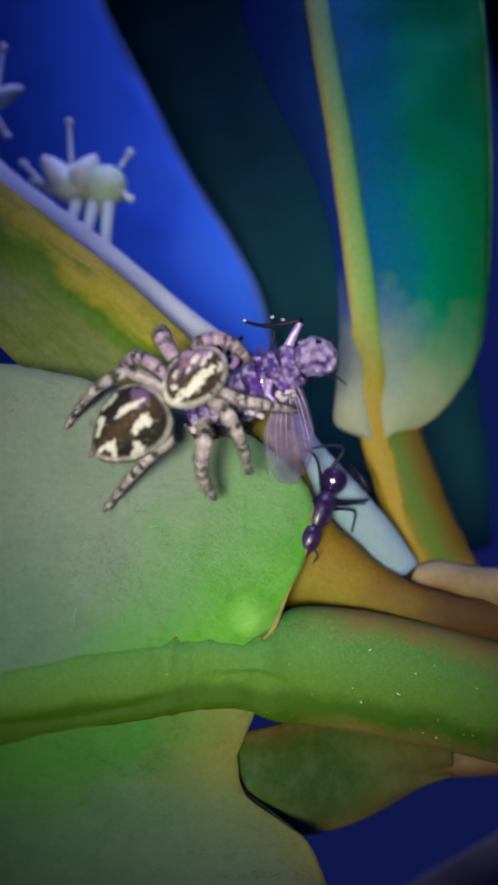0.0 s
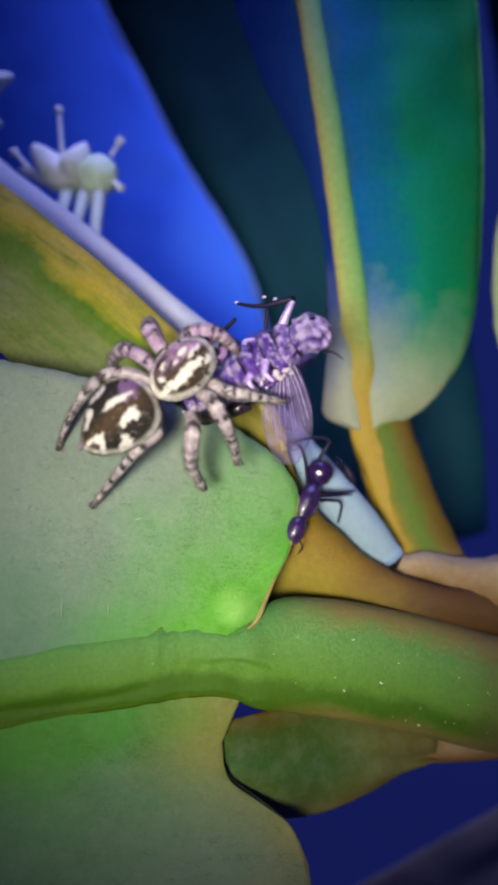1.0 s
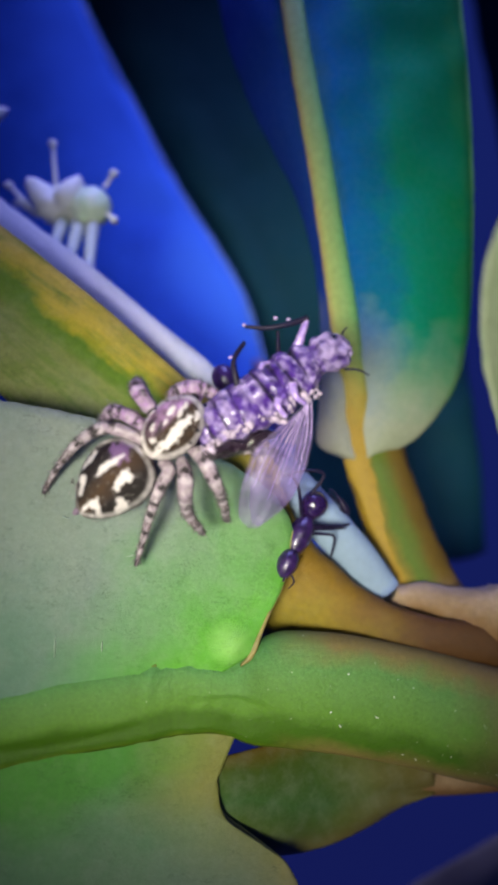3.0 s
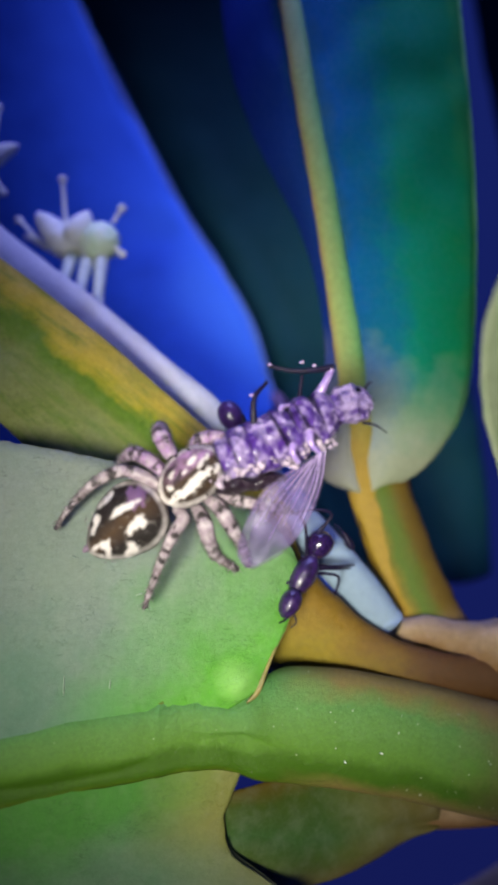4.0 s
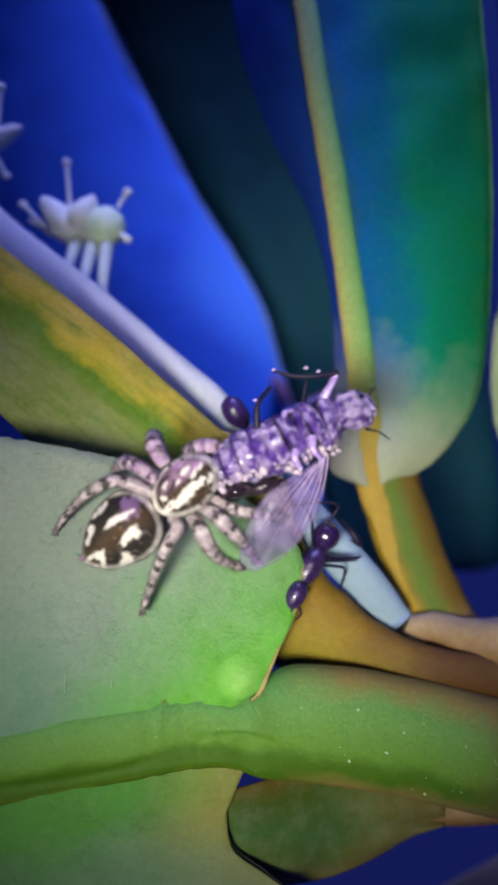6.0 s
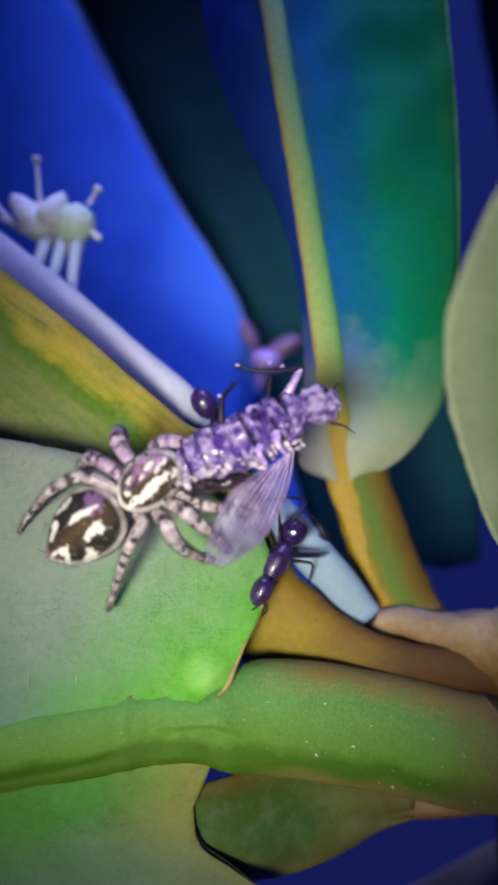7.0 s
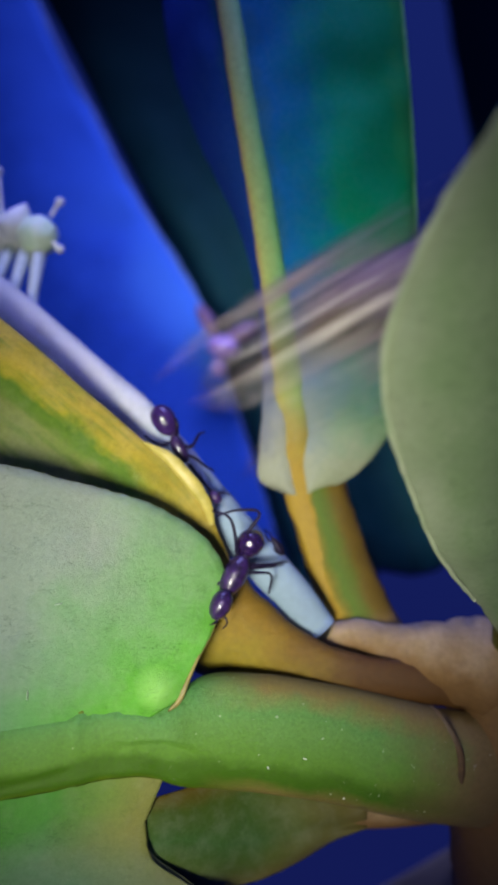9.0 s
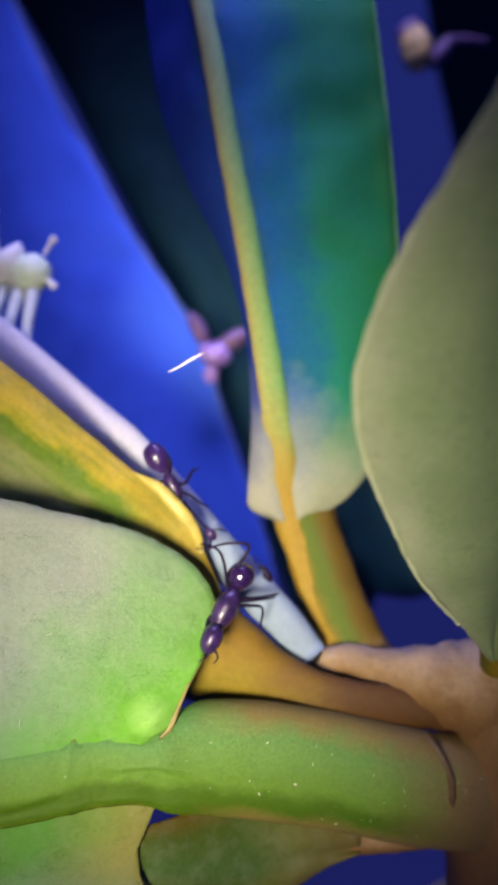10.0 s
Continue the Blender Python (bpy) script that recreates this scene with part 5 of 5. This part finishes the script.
def build_far_insect():
    f = thing("small_insect", (0, 0, 0), "blurred mauve insect at the far leaf's edge", "insect")
    bm = bmesh.new()
    egg(bm, (0, 0, 0), (1.5, 1.1, 1.2), axes((1, 0, -0.2), (0, -1, 0)), n=20, m=14, rough=0.1)
    part("body", bm, VIOLET, f, "violet-white body")
    bm = bmesh.new()
    egg(bm, (1.6, 0.8, 1.3), (2.0, 0.8, 1.3), axes((1, 0, 0.5), (0, -1, 0)), n=20, m=14, rough=0.2)
    part("wing", bm, PINK, f, "mauve wing")
    bm = bmesh.new()
    egg(bm, (-0.4, 0, -1.9), (0.7, 0.6, 0.9), None, n=16, m=12)
    part("tail", bm, VIOLET, f)
    bm = bmesh.new()
    egg(bm, (-1.6, 1.2, 2.6), (1.7, 0.7, 1.1), axes((-0.5, 0, 1), (0, -1, 0)), n=20, m=14, rough=0.2)
    part("wing", bm, PINK, f, "mauve wing")
    return f


main_leaf()
yellow_leaf()
upright_leaf()
twig()
flowers(flower_spike())
lower_leaf()
near_leaf()
far_leaves()
spider, spider_legs = build_spider()
fly, fly_wings = build_fly()
ant_a, ant_b = build_ants()
build_stem_mark()
fibre = build_fibre()
far_insect = build_far_insect()
hover = build_hovering_insect()


# ---- what moves ----
def motions():
    leap = [(8.7, pose(-0.00382, 0.02862, -0.00106, 0, 0.5, 0)), (8.9, pose(-0.00367, 0.02862, -0.00096, 0, 0.5, 0)), (8.967, pose(-0.00114, 0.02701, 0.00236, 0, 3, 0)), (9, pose(0.00774, 0.02616, 0.00809, 0, 4, 0)), (9.033, pose(0.01868, 0.02790, 0.01470, 0, 4, 0)), (9.067, pose(0.03259, 0.03224, 0.02265, 0, 4, 0)), (10, pose(0.03369, 0.03070, 0.02364, 0, 4, 0))]
    walk(spider, [
        (0, pose(-0.00402, 0.02920, 0.00105, 0, -3, 0)), (0.5, pose(-0.00397, 0.02901, 0.00102, 0, -3, 0)), (1, pose(-0.00376, 0.02890, 0.00117, 0, -3.5, 0)), (1.5, pose(-0.00343, 0.02908, 0.00091, 0, -3, 0)),
        (2, pose(-0.00375, 0.02922, 0.00038, 0, -7.5, 0)), (2.5, pose(-0.00381, 0.02915, 0.00024, 0, -8.5, 0)), (4, pose(-0.00332, 0.02826, 0.00022, 0, -0.7, 0)), (4.5, pose(-0.00345, 0.02848, 0.00017, 0, 0, 0)),
        (5, pose(-0.00358, 0.02869, 0.00014, 0, 0, 0)), (5.5, pose(-0.00372, 0.02881, -0.00018, 0, -1.3, 0)), (7, pose(-0.00359, 0.02884, -0.00030, 0, -1.5, 0)), (7.5, pose(-0.00355, 0.02854, -0.00035, 0, 0.7, 0)),
        (8, pose(-0.00359, 0.02856, -0.00062, 0, 1.5, 0)), (8.5, pose(-0.00377, 0.02864, -0.00087, 0, 1.2, 0))] + leap)
    prey = [(8.7, pose(0.00472, 0.02882, 0.00584, 0, -7, 0)), (8.9, pose(0.00483, 0.02887, 0.00589, 0, -7, 0)), (8.967, pose(0.00683, 0.02716, 0.00834, 0, -2, 0)), (9, pose(0.01575, 0.02627, 0.01242, 0, 2, 0)), (9.033, pose(0.02679, 0.02804, 0.01927, 0, 2, 0)), (9.067, pose(0.04186, 0.03242, 0.02788, 0, 2, 0)), (10, pose(0.04305, 0.03072, 0.02872, 0, 2, 0))]
    walk(fly, [
        (0, pose(0.00312, 0.02980, 0.00398, 0, 0, -26)), (0.5, pose(0.00328, 0.02967, 0.00398, 0, 0, -26)), (1, pose(0.00362, 0.02966, 0.00478, 0, -4, -24)), (1.5, pose(0.00393, 0.02984, 0.00491, 0, -6, -18)),
        (2, pose(0.00442, 0.02981, 0.00552, 0, -10, -12)), (2.5, pose(0.00451, 0.02959, 0.00558, 0, -13, -4)), (4, pose(0.00544, 0.02852, 0.00514, 0, -2, 0)), (4.5, pose(0.00550, 0.02884, 0.00500, 0, -2, 0)),
        (5, pose(0.00558, 0.02918, 0.00484, 0, 0, 0)), (5.5, pose(0.00538, 0.02946, 0.00483, 0, -1, 0)), (7, pose(0.00555, 0.02931, 0.00479, 0, -2, 0)), (7.5, pose(0.00540, 0.02889, 0.00550, 0, -8, 0)),
        (8, pose(0.00506, 0.02879, 0.00587, 0, -8, 0)), (8.5, pose(0.00478, 0.02876, 0.00594, 0, -10, 0))] + prey)
    walk(ant_a, [(0, pose(0.00440, 0.03720, -0.00213, 0, -2, 0)), (2.5, pose(0.00440, 0.03714, -0.00209, 0, -1, 0)), (4, pose(0.00439, 0.03641, -0.00223, 0, 3, 0)), (5.5, pose(0.00444, 0.03710, -0.00213, 0, 3, 0)), (7.5, pose(0.00443, 0.03656, -0.00205, 0, 4, 0)), (8.5, pose(0.00446, 0.03653, -0.00204, 0, 2, 0)), (9, pose(0.00454, 0.03657, -0.00189, 0, 0, 0)), (9.5, pose(0.00450, 0.03693, -0.00201, 0, 2, 0)), (10, pose(0.00463, 0.03587, -0.00207, 0, 0, 0))])
    walk(ant_b, [(0, pose(-0.00016, 0.03810, 0.00428, 0, 3, 0)), (4, pose(-0.00022, 0.03721, 0.00479, 0, 2, 0)), (5.5, pose(-0.00038, 0.03802, 0.00464, 0, 0, 0)), (7.5, pose(-0.00017, 0.03763, 0.00495, 0, 0, 0)), (9, pose(-0.00005, 0.03768, 0.00482, 0, 0, 0)), (9.5, pose(-0.00022, 0.03804, 0.00492, 0, 0, 0)), (10, pose(0.00025, 0.03673, 0.00443, 0, -1, 0))])
    walk(far_insect, [(0, pose(0.00312, 0.06400, 0.00497, 0, 0, 0)), (2.5, pose(0.00349, 0.06408, 0.00502, 0, 0, 0)), (4.5, pose(0.00515, 0.06353, 0.00349, 0, 0, 0)), (5.5, pose(0.00452, 0.06410, 0.00287, 0, 0, 0)), (7, pose(0.00315, 0.06412, 0.00949, 0, 0, 0)), (7.5, pose(0.00304, 0.06373, 0.01016, 0, 0, 0)), (9, pose(0.00227, 0.06380, 0.01167, 0, 0, 0)), (9.5, pose(0.00152, 0.06433, 0.01153, 0, 0, 0)), (10, pose(0.00215, 0.06261, 0.01353, 0, 0, 0))])
    walk(hover, [(0, pose(0.05769, 0.06600, 0.02636, 0, 0, 0)), (9.1, pose(0.04042, 0.06653, 0.02708, 0, 0, 0)), (9.4, pose(0.02660, 0.06748, 0.03002, 0, 0, 0)), (9.5, pose(0.02326, 0.06779, 0.03198, 0, 0, 0)), (9.7, pose(0.02470, 0.06661, 0.03501, 0, 4, 0)), (9.85, pose(0.02317, 0.06565, 0.03961, 0, 8, 0)), (10, pose(0.02207, 0.06459, 0.04279, 0, 10, 0))])
    walk(fibre, [(0, pose(-0.01500, 0.03300, 0.00200)), (8.9, pose(-0.01450, 0.03300, 0.00250)), (9.2, pose(-0.00242, 0.03300, 0.00406, 0, 0, 0)), (9.3, pose(-0.00224, 0.03300, 0.00420, 0, 0, 0)), (9.4, pose(-0.00166, 0.03300, 0.00465, 0, -4, 0)), (9.5, pose(-0.00114, 0.03300, 0.00528, 0, -8, 0)), (9.6, pose(0.00018, 0.03300, 0.00634, 0, -12, 0)), (9.7, pose(0.00122, 0.03300, 0.00711, 0, -14, 0)), (9.8, pose(0.00255, 0.03300, 0.00824, 0, -14, 0)), (9.9, pose(0.00257, 0.03300, 0.00863, 0, -14, 0)), (10.0, pose(0.00225, 0.03300, 0.00918, 0, -14, 0))])
    for w in fly_wings:
        hinge = Vector(w.location)
        walk(w, [(t, pose(*(hinge + Vector((0.1, 0, 1.2)) * MM * up), a, b, 0)) for t, a, b, up in ((0, 40, -30, 1), (1, 40, -30, 1), (1.5, 26, -20, 0.7), (2, 12, -8, 0.3), (2.5, 0, 0, 0), (10, 0, 0, 0))])
    # legs turn at the hip, in the spider's space
    for key, reach, turns in (("R4", (-0.75, 0.1, -0.80), ((0, 21, 1), (1.3, 21, 1), (1.6, 6, 0.4), (2.5, 4, 0), (4, 0, 0), (10, 0, 0))),
                              ("L4", (0, 0, 0), ((0, 0, 0), (0.8, 0, 0), (1.0, -9, 0), (1.5, -5, 0), (2.5, 2, 0), (4, 0, 0), (10, 0, 0))),
                              ("R3", (0.05, 0, -0.60), ((0, 30, 1), (1.5, 30, 1), (2.5, 34, 0.5), (4, 6, 0), (5, 0, 0), (7, -8, 0), (10, -8, 0))),
                              ("R2", (0, 0, 0), ((0, 8, 0), (1.5, 10, 0), (2.5, 18, 0), (4, 4, 0), (5, 0, 0), (7, -14, 0), (10, -14, 0)))):
        hip = Vector(spider_legs[key].location)
        walk(spider_legs[key], [(t, pose(*(hip + Vector(reach) * MM * f), 0, a, 0)) for t, a, f in turns])


motions()
